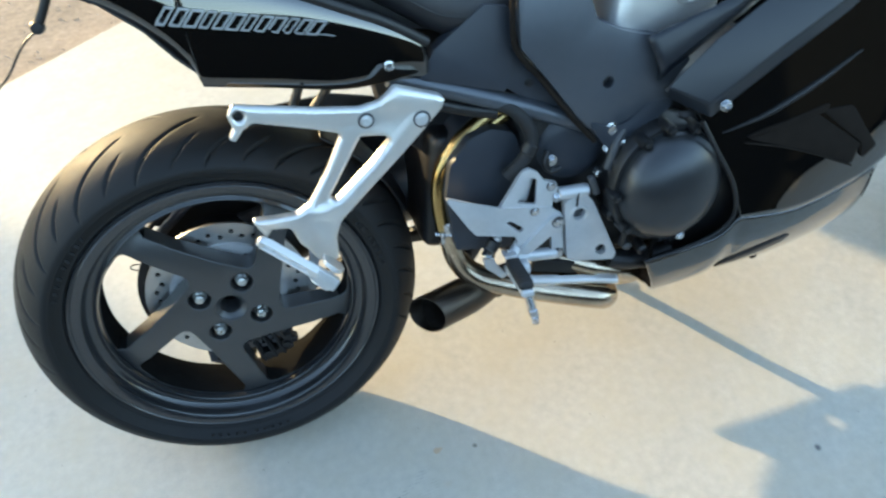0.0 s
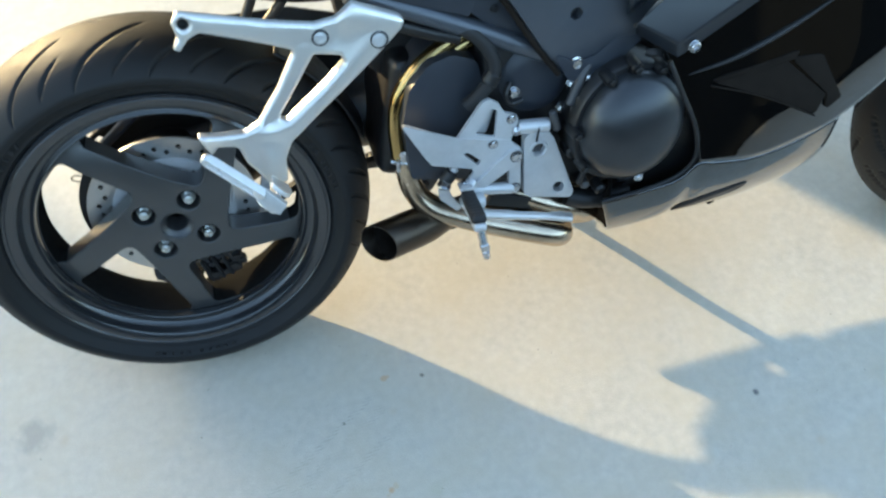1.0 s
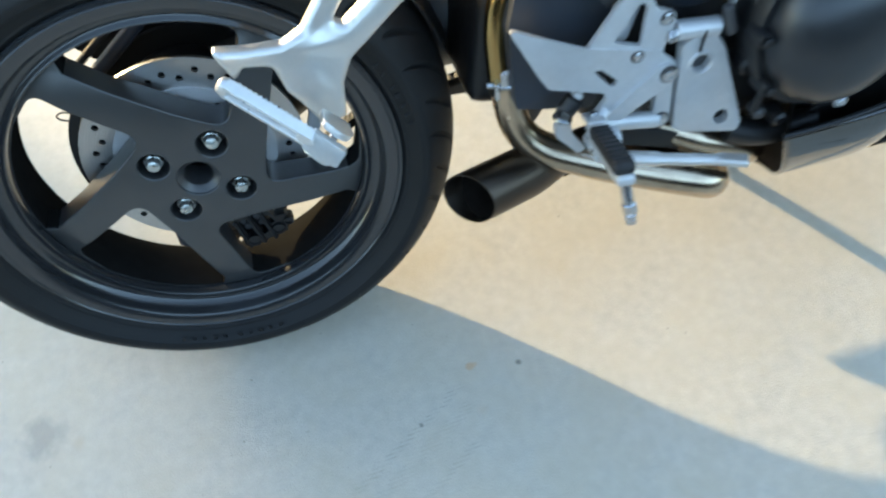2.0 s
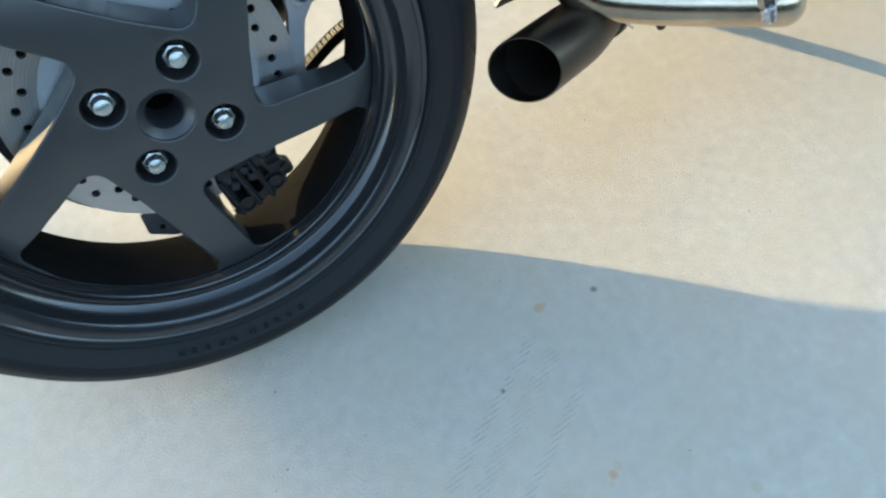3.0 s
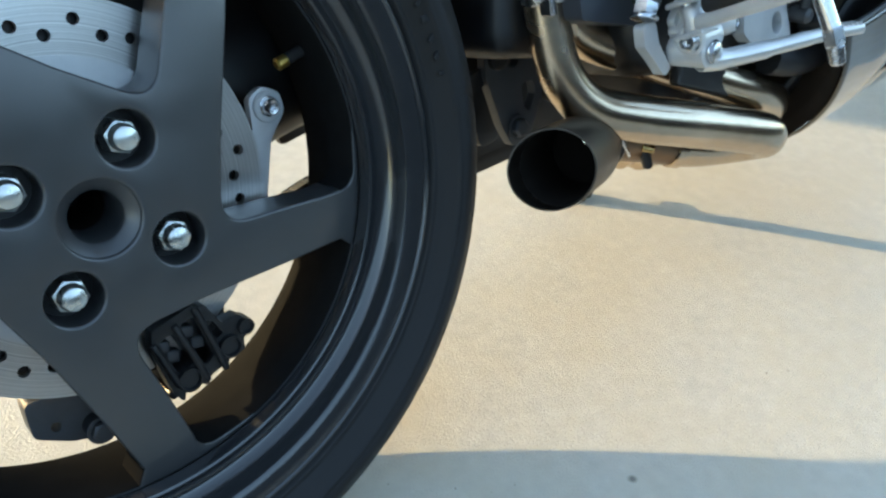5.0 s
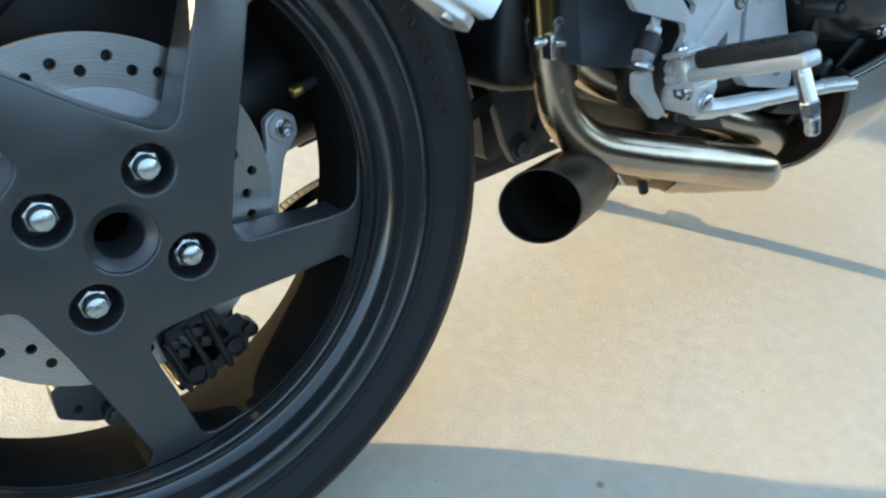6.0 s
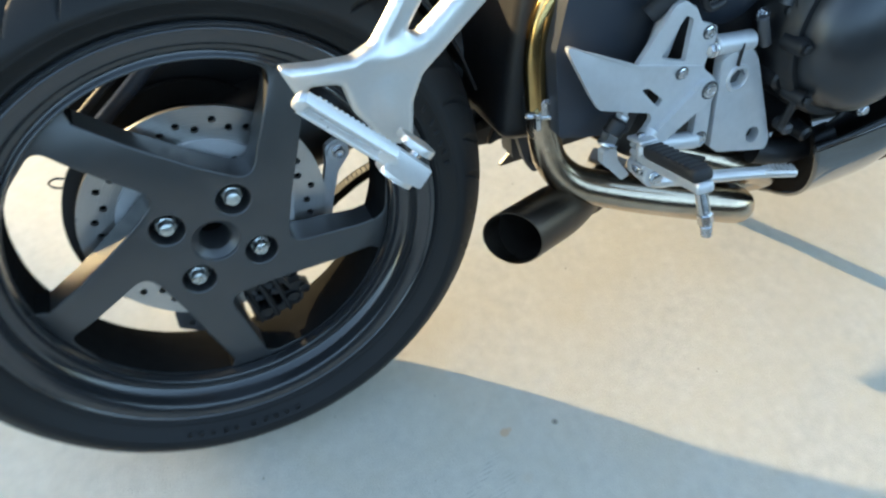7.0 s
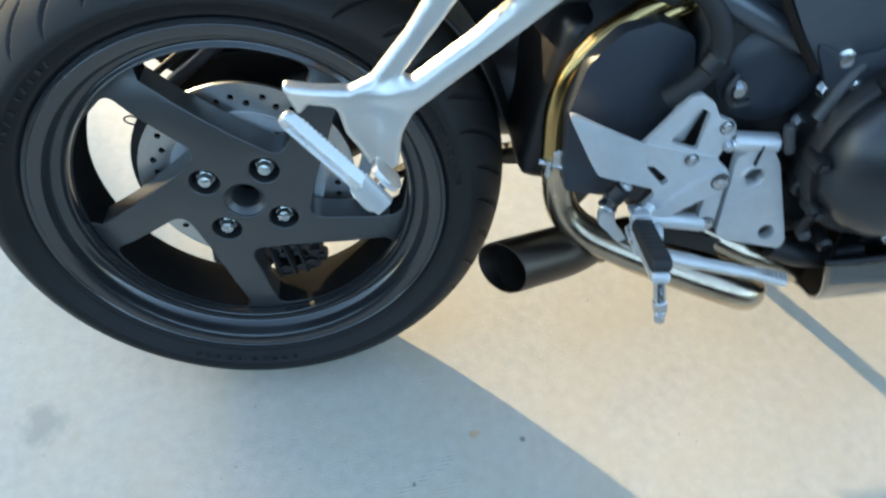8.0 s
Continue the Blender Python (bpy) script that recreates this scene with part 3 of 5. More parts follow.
def rear_wheel():
    face = plate(circle(0, 0, 0.1905, 120), -0.051, -0.012, wheel_windows() + [circle(0, 0, 0.0236, 48)] + [circle(x, z, 0.0170, 40) for x, z in NUTS], 0.0045, seg=4)
    for v in face.verts:
        r2 = (v.co.x ** 2 + v.co.z ** 2) / 0.19 ** 2
        deep = min(1.0, max(0.0, (math.sqrt(r2) * 0.19 - 0.156) / 0.032))
        v.co.y += 0.007 * r2 + 0.006 * deep * deep * (3 - 2 * deep) if v.co.y < -0.03 else -0.004 * r2 + 0.012 * deep
    wheel = part("rear_wheel", face, M_WHEEL, bike, "dark grey five-spoke cast wheel", 30)
    # outer window walls take the same painted-in shade
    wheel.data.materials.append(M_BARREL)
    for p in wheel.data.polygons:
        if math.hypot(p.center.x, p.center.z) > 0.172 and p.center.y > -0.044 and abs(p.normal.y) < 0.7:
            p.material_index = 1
    barrel = [(0.2312, -0.0600), (0.2328, -0.0655), (0.2326, -0.0692), (0.2310, -0.0710), (0.2292, -0.0712), (0.2280, -0.0700), (0.2270, -0.0700), (0.2258, -0.0708), (0.2210, -0.0702), (0.2150, -0.0684), (0.2128, -0.0668), (0.2117, -0.0640), (0.2108, -0.0580), (0.2085, -0.0515), (0.2040, -0.0478), (0.1995, -0.0470), (0.1965, -0.0480), (0.1948, -0.0497), (0.1932, -0.0503), (0.1917, -0.0495),
              (0.1908, -0.0468), (0.1902, -0.0390), (0.1896, -0.0300), (0.1888, -0.0130), (0.1885, 0.004), (0.1888, 0.018), (0.1905, 0.031), (0.1950, 0.043), (0.2040, 0.052), (0.2110, 0.058),
              (0.2190, 0.066), (0.2255, 0.0705), (0.2300, 0.070), (0.2312, 0.060), (0.2210, 0.056), (0.2060, 0.042), (0.2000, 0.0), (0.2080, -0.030), (0.2190, -0.052)]
    part("rim", lathe(barrel[:22] + [(0.2000, -0.0400), (0.2190, -0.0540)], 192, closed=True), M_RIM, wheel, "darker glossy rim lip", sharp=32)
    part("rim_barrel", lathe(barrel[21:], 192, closed=True), M_BARREL, wheel, "black inside of the rim, its shade painted in", sharp=32)
    part("hub_bore", lathe([(0.0262, -0.0500), (0.0250, -0.0492), (0.0168, -0.0425), (0.0160, -0.0410), (0.0158, -0.0100), (0.0150, -0.0080)], 56), M_WHEEL, wheel, "chamfered hollow hub centre", 40)
    part("axle_tube", lathe([(0.0152, -0.0090), (0.0150, 0.0600), (0.0, 0.0600)], 40), M_SOOT_SHADE, wheel, "dark hollow axle")
    part("hub_backing", lathe([(0.0162, -0.026), (0.070, -0.026), (0.072, -0.020), (0.058, 0.03), (0.0162, 0.03)], 64), M_BLACK, wheel)
    for x, z in NUTS:
        nut = lathe([(0.0, -0.0515), (0.0036, -0.0512), (0.0070, -0.0496), (0.0084, -0.0460), (0.0088, -0.0405)], 24, None, Matrix.Translation((x, 0, z)))
        lathe([(0.0084, -0.0435), (0.0106, -0.0425), (0.0108, -0.0260)], 6, nut, Matrix.Translation((x, 0, z)) @ Matrix.Rotation(0.4, 4, "Y"))
        part("wheel_nut", nut, M_NUT, wheel, "zinc-plated domed hexagon wheel nut")
    valve = rod((0.186, -0.004, 0.056), (0.160, -0.004, 0.050), 0.0042, 0.0042)
    v = part("valve_stem", valve, M_RUBBER, wheel)
    part("valve_cap", rod((0.168, -0.004, 0.0515), (0.158, -0.004, 0.0493), 0.0048), M_BRASS, wheel, "brass valve cap")
    tyre_mesh(0.3066, 0.0850, 0.2310, 0.066, 18, "tyre", wheel, "worn black radial tyre with slanting grooves")
    for start, count in ((-114, 10), (6, 7), (126, 9)):
        for k in range(count):
            a = radians(start + 3.1 * k + (1.4 if k > 4 else 0))
            place = Matrix.Rotation(-a, 4, "Y") @ Matrix.Translation((0.2490, -0.0793, 0)) @ Matrix.Rotation(radians(17), 4, "Z") @ Matrix.Rotation(radians(-16 if k % 3 else 8), 4, "Y")
            mark = block((0, 0, 0), (0.0125, 0.0024, 0.0036 + 0.0012 * (k % 2)), 0.0006)
            bmesh.ops.transform(mark, matrix=place, verts=mark.verts)
            part("side_mark", mark, M_TYRE, wheel)
    return wheel


rear_wheel()


def brake_disc():
    holes = [circle(0, 0, 0.0900, 72)]
    for k in range(40):
        r, a = (0.1128, 0.1028, 0.1098, 0.1058)[k % 4], radians(9 * k + 0.3)
        holes.append(circle(r * math.cos(a), r * math.sin(a), 0.0039, 14))
    disc = part("brake_disc", plate(circle(0, 0, 0.1272, 144), -0.0050, 0.0, holes, 0), M_DISC, bike, "drilled steel rear brake disc", 20)
    wins = []
    for k in range(5):
        a = radians(76 + 72 * k)
        wins.append(circle(0.0635 * math.cos(a), 0.0635 * math.sin(a), 0.0120, 22, 0.85, a))
    carrier = plate(circle(0, 0, 0.0915, 72), -0.0080, 0.0015, wins + [circle(0, 0, 0.020, 40)], 0)
    part("disc_carrier", carrier, M_ALU, disc, "pale alloy disc carrier", 20)
    for k in range(5):
        a = radians(54 + 72 * k)
        bolt(disc, (0.0735 * math.cos(a), -0.0080, 0.0735 * math.sin(a)), 0.0030, 0.002, M_BLACK)



brake_disc()


def rear_caliper():
    down = Matrix.Translation((0.0, 0.004, -0.007))
    cal = part("rear_caliper", block((0.040, 0.020, -0.112), (0.070, 0.026, 0.052), 0.006, (0, 14, 0)), M_BLACK, bike, "black rear brake caliper with ribbed fingers")
    part("bridge", block((0.034, 0.000, -0.134), (0.050, 0.046, 0.008), 0.003, (0, -14, 0)), M_BLACK, cal)
    outer = [(0.0117, -0.0862), (0.0393, -0.0802), (0.0509, -0.0837), (0.0588, -0.1020), (0.0716, -0.1013), (0.0800, -0.1104), (0.0810, -0.1179), (0.0712, -0.1206), (0.0697, -0.1300), (0.0565, -0.1312), (0.0531, -0.1397), (0.0498, -0.1343), (0.0406, -0.1364), (0.0367, -0.1434), (0.0301, -0.1370), (0.0200, -0.1399), (0.0172, -0.1464), (0.0121, -0.1363), (0.0073, -0.1006)]
    wins = [rounded([(0.0135, -0.0960), (0.0235, -0.0930), (0.0330, -0.1210), (0.0195, -0.1240)], 0.003, 3), rounded([(0.0300, -0.0900), (0.0410, -0.0880), (0.0470, -0.1230), (0.0385, -0.1280)], 0.003, 3), rounded([(0.0470, -0.0960), (0.0530, -0.0980), (0.0580, -0.1100), (0.0515, -0.1120)], 0.0015, 3)]
    part("finger_frame", plate(rounded(outer, 0.0022, 3), -0.026, -0.014, wins, 0.0016), M_BLACK, cal)
    for a, b in (((0.0095, 0.0950), (0.0170, 0.1310)), ((0.0265, 0.0880), (0.0372, 0.1380)), ((0.0430, 0.0820), (0.0520, 0.1360))):
        part("rib", sweep(bmesh.new(), [Vector((a[0], -0.027, -a[1])), Vector(((a[0] + b[0]) / 2, -0.030, -(a[1] + b[1]) / 2)), Vector((b[0], -0.027, -b[1]))], 0.0030, 10, 0.8), M_BLACK, cal)
    for x, z, r in ((0.0251, -0.1310, 0.0092), (0.0593, -0.1215, 0.0088), (0.0744, -0.1120, 0.0064)):
        part("piston_cap", lathe([(0.0, -0.0275), (r * 0.72, -0.0275), (r * 0.80, -0.0300), (r * 0.95, -0.0300), (r, -0.0280), (r, -0.014)], 22, None, Matrix.Translation((x, 0, z))), M_BLACK, cal)
    for x, z in ((0.017, -0.104), (0.022, -0.114), (0.036, -0.101), (0.041, -0.112)):
        part("pad_tab", block((x, -0.014, z), (0.010, 0.010, 0.009), 0.002, (0, 17, 0)), M_GREYCAST, cal, "dusty grey brake pad tab")
    lug = plate(rounded([(-0.072, -0.109), (-0.074, -0.136), (-0.054, -0.150), (-0.014, -0.166), (0.006, -0.144), (-0.024, -0.126), (-0.044, -0.114)], 0.006), 0.004, 0.024, [circle(-0.059, -0.135, 0.0035, 14)], 0.002)
    part("mounting_lug", lug, M_GREYCAST, cal, "grey cast caliper bracket")
    part("slide_pin", rod((-0.036, 0.006, -0.146), (-0.036, -0.008, -0.146), 0.0095, 0.0085), M_BLACK, cal)
    bolt(cal, (-0.036, -0.008, -0.146), 0.0075, 0.006, M_GREYCAST, "hex")
    cal.matrix_basis = down


rear_caliper()


def swingarm():
    arm = tube([(0.455, 0.060, 0.045), (0.36, 0.085, 0.050), (0.22, 0.105, 0.040), (0.10, 0.108, 0.015), (0.0, 0.100, 0.0)], [0.050] * 6 + [0.053] * 6 + [0.052] * 6 + [0.056] * 6 + [0.060], 24, 6, 1.25)
    sw = part("swingarm", arm, M_BLACK, bike, "black single-sided swingarm")
    part("hub_carrier", lathe([(0.0165, 0.006), (0.1180, 0.006), (0.1180, 0.012), (0.086, 0.022), (0.082, 0.040), (0.085, 0.110), (0.070, 0.135), (0.0, 0.135)], 48), M_BLACK, sw)
    guard = [(0.139 * math.cos(radians(a)), 0.139 * math.sin(radians(a))) for a in range(138, 224, 6)] + [(0.098 * math.cos(radians(a)), 0.098 * math.sin(radians(a))) for a in range(220, 137, -6)]
    part("disc_guard", plate(guard, 0.014, 0.020, (), 0.001), M_BLACK, sw, "black guard behind the disc")
    part("sprocket", lathe([(0.03, 0.098), (0.110, 0.098), (0.112, 0.100), (0.110, 0.102), (0.03, 0.102)], 40, closed=True), M_CHAIN, sw)
    part("cross_member", block((0.385, 0.010, 0.105), (0.105, 0.160, 0.200), 0.02, (0, 12, 0)), M_BLACK, sw)
    # mudguard over the tyre and its far side wall
    rows = []
    for a in (14, 26, 38, 50):
        c, s = math.cos(radians(a)), math.sin(radians(a))
        rows.append([(r * c, y, r * s) for y, r in ((-0.040, 0.312), (0.0, 0.319), (0.04, 0.318), (0.085, 0.306), (0.110, 0.285))])
    part("rear_hugger", skin(rows, 4), M_PLASTIC, bike, "matt black rear tyre hugger", thick=0.003)
    wall = rounded([(-0.090, 0.190), (-0.1235, 0.1165, 0.002), (-0.108, 0.1035, 0.01), (-0.0935, 0.0850, 0.004), (-0.082, 0.078, 0.004), (-0.050, 0.060), (0.06, 0.030), (0.200, 0.048), (0.345, 0.060), (0.345, 0.200), (0.240, 0.235), (0.100, 0.240), (0.0, 0.225)], 0.02)
    part("hugger_side", plate(wall, 0.112, 0.118, (), 0.001), M_PLASTIC, sw)
    stay = tube([(-0.10, 0.062, 0.105), (-0.055, 0.060, 0.137), (0.0, 0.058, 0.176), (0.05, 0.06, 0.20)], 0.0045, 10)
    part("brake_hose", stay, M_RUBBER, sw)
    stay = tube([(-0.09, 0.070, 0.085), (-0.035, 0.068, 0.125), (0.028, 0.066, 0.172), (0.07, 0.06, 0.20)], 0.0085, 10)
    part("brake_line", stay, M_COVER, sw)
    part("hose_clip", tube([(-0.118, 0.02, 0.066), (-0.128, 0.02, 0.070), (-0.131, 0.02, 0.076), (-0.124, 0.02, 0.079), (-0.116, 0.02, 0.076)], 0.0011, 8), M_BLACK, sw, "thin black wire clip")
    # torque link with its bolt
    link = plate(rounded([(0.1375, 0.008), (0.1400, 0.028), (0.1525, 0.0345), (0.1660, 0.027), (0.1665, 0.012), (0.1500, -0.006), (0.136, -0.045), (0.128, -0.085), (0.112, -0.085), (0.122, -0.040), (0.134, -0.004)], 0.008), 0.016, 0.024, (), 0.002)
    t = part("torque_link", link, M_ALU, bike, "pale alloy torque link with a bolted eye")
    part("washer", lathe([(0.0, 0.0142), (0.0085, 0.0142), (0.0092, 0.0136), (0.0116, 0.0136), (0.0122, 0.0142), (0.0122, 0.0165)], 32, None, Matrix.Translation((0.1535, 0, 0.0190))), M_ALU, t)
    bolt(t, (0.1540, 0.0140, 0.0189), 0.0062, 0.0060, M_BOLT, "socket")
    # rear suspension linkage plate in front of the tyre
    lk = plate(rounded([(0.368, 0.020, 0.012), (0.366, -0.012, 0.014), (0.378, -0.062, 0.012), (0.390, -0.088, 0.014), (0.412, -0.086, 0.014), (0.436, -0.052, 0.012), (0.452, 0.010, 0.012), (0.440, 0.034, 0.01)]), 0.004, 0.014, [rounded([(0.410, -0.030), (0.427, -0.030), (0.428, -0.044), (0.417, -0.060), (0.410, -0.050)], 0.005), circle(0.402, -0.004, 0.0085, 20)], 0.0018)
    k = part("linkage_plate", lk, M_GREYCAST, bike, "grey suspension linkage plate with cut-outs")
    bolt(k, (0.3975, 0.003, -0.0690), 0.0095, 0.008, M_GREYCAST, "hex")
    part("linkage_bush", lathe([(0.0, -0.002), (0.008, -0.002), (0.0115, 0.0), (0.0125, 0.004)], 24, None, Matrix.Translation((0.383, 0, 0.002))), M_BLACK, k)
    part("stop_tab", plate(rounded([(0.332, -0.032), (0.352, -0.026), (0.372, -0.020), (0.372, -0.004), (0.345, -0.010)], 0.003), 0.010, 0.016), M_BLACK, k)
    part("lower_swingarm_web", plate(rounded([(0.300, 0.060), (0.330, 0.010), (0.372, -0.004), (0.381, -0.050), (0.383, -0.094), (0.420, -0.086), (0.440, 0.060)], 0.012), 0.045, 0.075, (), 0.003), M_BLACK, sw, "black lower swingarm web")
    part("chain_guard", plate(rounded([(0.205, 0.080), (0.222, -0.050), (0.252, -0.046), (0.330, -0.046), (0.358, -0.050), (0.366, -0.102), (0.405, -0.120), (0.440, -0.120), (0.440, 0.090)], 0.004), 0.146, 0.153, (), 0.0015), M_PLASTIC, sw, "black chain guard on the far side")
    # plate added below the chain guard to close the shadow's edge
    part("low_shade_plate", plate(rounded([(0.248, -0.0935), (0.314, -0.1115), (0.402, -0.1220), (0.402, -0.085), (0.300, -0.082)], 0.002), 0.146, 0.153, (), 0.001), M_PLASTIC, sw, "small black plate added on the far side to shape the shadow")
    # unseen plate added to cast shadow; its hole passes a small light spot
    part("far_shade_plate", plate(rounded([(0.420, 0.050), (0.421, -0.120), (0.424, -0.133), (0.400, -0.153), (0.700, -0.152), (0.700, 0.050)], 0.002), 0.128, 0.134, [rounded([(0.5776, -0.1451), (0.5907, -0.1438), (0.5770, -0.1363), (0.5552, -0.1360), (0.5598, -0.1412)], 0.002)], 0.0005), M_BLACK, sw, "unseen black plate added on the far side to cast shadow")
    # drive chain on the far side
    link = lathe([(0.0, -0.006), (0.0062, -0.006), (0.0062, 0.006), (0.0, 0.006)], 8, None, Matrix.Translation((-0.006, 0, 0)))
    lathe([(0.0, -0.006), (0.0062, -0.006), (0.0062, 0.006), (0.0, 0.006)], 8, link, Matrix.Translation((0.006, 0, 0)))
    for y in (-0.007, 0.007):
        block((0, y, 0), (0.0225, 0.0024, 0.0125), 0.0010, (0, 0, 0), link)
    chain = None
    path = spline([(0.112, 0.143, -0.150), (0.142, 0.143, -0.136), (0.172, 0.143, -0.119), (0.203, 0.143, -0.105), (0.240, 0.143, -0.096), (0.290, 0.143, -0.091), (0.340, 0.143, -0.086), (0.400, 0.143, -0.080)], 5)
    for i in range(len(path) - 1):
        if chain is None:
            chain = first = part("drive_chain", link, M_CHAIN, bike, "dark oily drive chain")
            data = first.data
            ob = first
        else:
            ob = new("chain_link", data)
            ob.parent = chain
        d = path[i + 1] - path[i]
        place = Matrix.Translation(path[i]) @ Matrix.Rotation(-math.atan2(d.z, d.x), 4, "Y")
        ob.matrix_basis = place if ob is chain else chain.matrix_basis.inverted() @ place


swingarm()


# passenger footrest hanger
def passenger_hanger():
    outer = [(0.1055, 0.3765, 0.006), (0.1262, 0.3696, 0), (0.1990, 0.3472, 0), (0.2500, 0.3348, 0.010), (0.2760, 0.3370, 0.010), (0.2980, 0.3520, 0.006), (0.3490, 0.3280, 0.006), (0.3572, 0.3212, 0.005), (0.3515, 0.3105, 0.006), (0.3180, 0.2822, 0), (0.2750, 0.2485, 0), (0.2300, 0.2150, 0), (0.1950, 0.1868, 0.02), (0.1845, 0.1660, 0.02), (0.1790, 0.1300, 0.005),
             (0.1540, 0.1360, 0.005), (0.1440, 0.1560, 0.008), (0.1350, 0.1700, 0.006), (0.1295, 0.1960, 0.010), (0.1060, 0.2010, 0.005), (0.0960, 0.1900, 0.004), (0.0850, 0.2216, 0.003), (0.1120, 0.2162, 0), (0.1410, 0.2136, 0.012), (0.1595, 0.2208, 0.012), (0.1923, 0.2612, 0), (0.2215, 0.3070, 0.006), (0.1927, 0.3200, 0), (0.1230, 0.3480, 0.006), (0.1095, 0.3424, 0.006), (0.0972, 0.3302, 0.003), (0.0905, 0.3345, 0.003), (0.0985, 0.3480, 0.008), (0.0962, 0.3640, 0.006)]
    gap = rounded([(0.2435, 0.2970, 0.004), (0.2738, 0.2918, 0.005), (0.2790, 0.2845, 0.005), (0.2500, 0.2585, 0), (0.2195, 0.2362, 0), (0.1955, 0.2185, 0.004), (0.1870, 0.2238, 0.004), (0.2210, 0.2672, 0)], n=4)
    bars = [((0.112, 0.360), (0.262, 0.3225), -0.1840), ((0.298, 0.334), (0.345, 0.319), -0.1905), ((0.318, 0.304), (0.208, 0.212), -0.1915), ((0.236, 0.303), (0.176, 0.222), -0.1845), ((0.092, 0.212), (0.155, 0.207), -0.1880), ((0.155, 0.207), (0.200, 0.208), -0.1905), ((0.165, 0.186), (0.168, 0.140), -0.1905)]

    def face(x, z, d):
        near, total, level = 1.0, 0.0, 0.0
        for a, b, y in bars:
            s = to_segment(x, z, a, b)
            near = min(near, s)
            w = 1.0 / (s + 0.008) ** 2.5
            total += w
            level += w * y
        u = 1 - min(1.0, d / 0.0042)
        crown = 0.0010 * min(1.0, near / 0.014) ** 2
        return level / total + crown + 0.0036 * (1 - math.sqrt(max(0.0, 1 - u * u)))
    bm = casting(rounded(outer, n=5), [gap, circle(0.109, 0.3614, 0.0058, 18)], -0.1745, face)
    h = part("passenger_hanger", bm, M_SILVER, bike, "bright silver cast passenger footrest hanger", 50)
    part("hole_liner", lathe([(0.0058, -0.1820), (0.0048, -0.1810), (0.0048, -0.1755), (0.0, -0.1755)], 20, None, Matrix.Translation((0.109, 0, 0.3614))), M_BLACK, h)
    for x, y, z, r in ((0.2546, -0.1850, 0.3176, 0.0074), (0.3224, -0.1905, 0.3040, 0.0084)):
        part("bolt_recess", lathe([(r * 1.05, -0.0012), (r * 1.25, -0.0010), (r * 1.42, 0.0004)], 28, None, Matrix.Translation((x, y, z))), M_GREYCAST, h)
        bolt(h, (x, y, z), r, 0.0035, M_ALU, "flange")
    # folded peg: a bar with a flat top, a channel along its outer face and a serrated back edge, hinged in a clevis
    a, b = Vector((0.0937, -0.2200, 0.2173)), Vector((0.1713, -0.2488, 0.1396))
    w = (b - a).normalized()
    u = (Vector((0, -1, 0)) - w * Vector((0, -1, 0)).dot(w)).normalized()
    v = w.cross(u)
    e1 = u * math.cos(radians(33)) + v * math.sin(radians(33))     # out of the channel
    e2 = w.cross(e1)                                               # from the flat top downwards
    m = Matrix.Translation(a + u * 0.0067 + v * 0.0035) @ Matrix((w, e1, e2)).transposed().to_4x4()
    hinge = Matrix.Translation(a) @ Matrix((w, v, u)).transposed().to_4x4()

    def lay(name, bm, mat, label="", place=m):
        bmesh.ops.transform(bm, matrix=place, verts=bm.verts)
        return part(name, bm, mat, peg, label)

    section = rounded([(-0.0106, 0.0, 0.0010), (0.0, 0.0, 0.0014), (0.0, 0.0030, 0.0008), (-0.0052, 0.0042, 0.0010), (-0.0052, 0.0114, 0.0010), (0.0, 0.0128, 0.0008), (0.0, 0.0165, 0.0014), (-0.0095, 0.0150, 0.003)], n=3)
    bm = bmesh.new()
    rings = [[bm.verts.new((x, p, q)) for p, q in section] for x in (0.004, 0.030, 0.056, 0.0825)]
    for ra, rb in zip(rings, rings[1:]):
        for k in range(len(section)):
            bm.faces.new((ra[k - 1], ra[k], rb[k], rb[k - 1]))
    bm.faces.new(rings[0])
    bm.faces.new(rings[-1][::-1])
    bmesh.ops.transform(bm, matrix=m, verts=bm.verts)
    peg = part("passenger_peg", bm, M_PEG, bike, "folded silver passenger footpeg with serrated edge", 30)
    lay("end_stop", block((0.0040, -0.0058, 0.0084), (0.0130, 0.0118, 0.0166), 0.0054), M_PEG)
    lay("channel_end", lathe([(0.0, 0.0002), (0.0040, 0.0002), (0.0062, -0.0010), (0.0066, -0.0060)], 24, None, Matrix.Translation((0.0790, 0.0, 0.0082)) @ Matrix.Diagonal((1, -1, 1, 1)) @ Matrix.Diagonal((1.3, -1, 0.92, 1))), M_PEG)
    for k in range(15):
        lay("tooth", block((0.013 + k * 0.0046, -0.0105, 0.0004), (0.0023, 0.0014, 0.0016), 0.0005, (0, 0, 18)), M_PEG)
    root = plate(rounded([(0.0810, -0.0010, 0.002), (0.1135, 0.0, 0.002), (0.1140, 0.0171, 0.002), (0.0960, 0.0190, 0.004), (0.0790, 0.0175, 0.004)], n=4), 0.0012, -0.0085, (), 0.0014, seg=3)
    lay("peg_root", root, M_PEG, "", Matrix.Translation(a) @ Matrix((w, u, v)).transposed().to_4x4())
    for y0, y1 in ((-0.0105, -0.0045), (0.0190, 0.0245)):
        cheek = plate(rounded([(0.080, -0.028, 0.004), (0.106, -0.030, 0.006), (0.114, -0.014, 0.012), (0.106, -0.004, 0.012), (0.084, -0.008, 0.012)], n=6), y0, y1, (), 0.0024, None, True, 3)
        lay("clevis_cheek", cheek, M_SILVER, "", hinge)
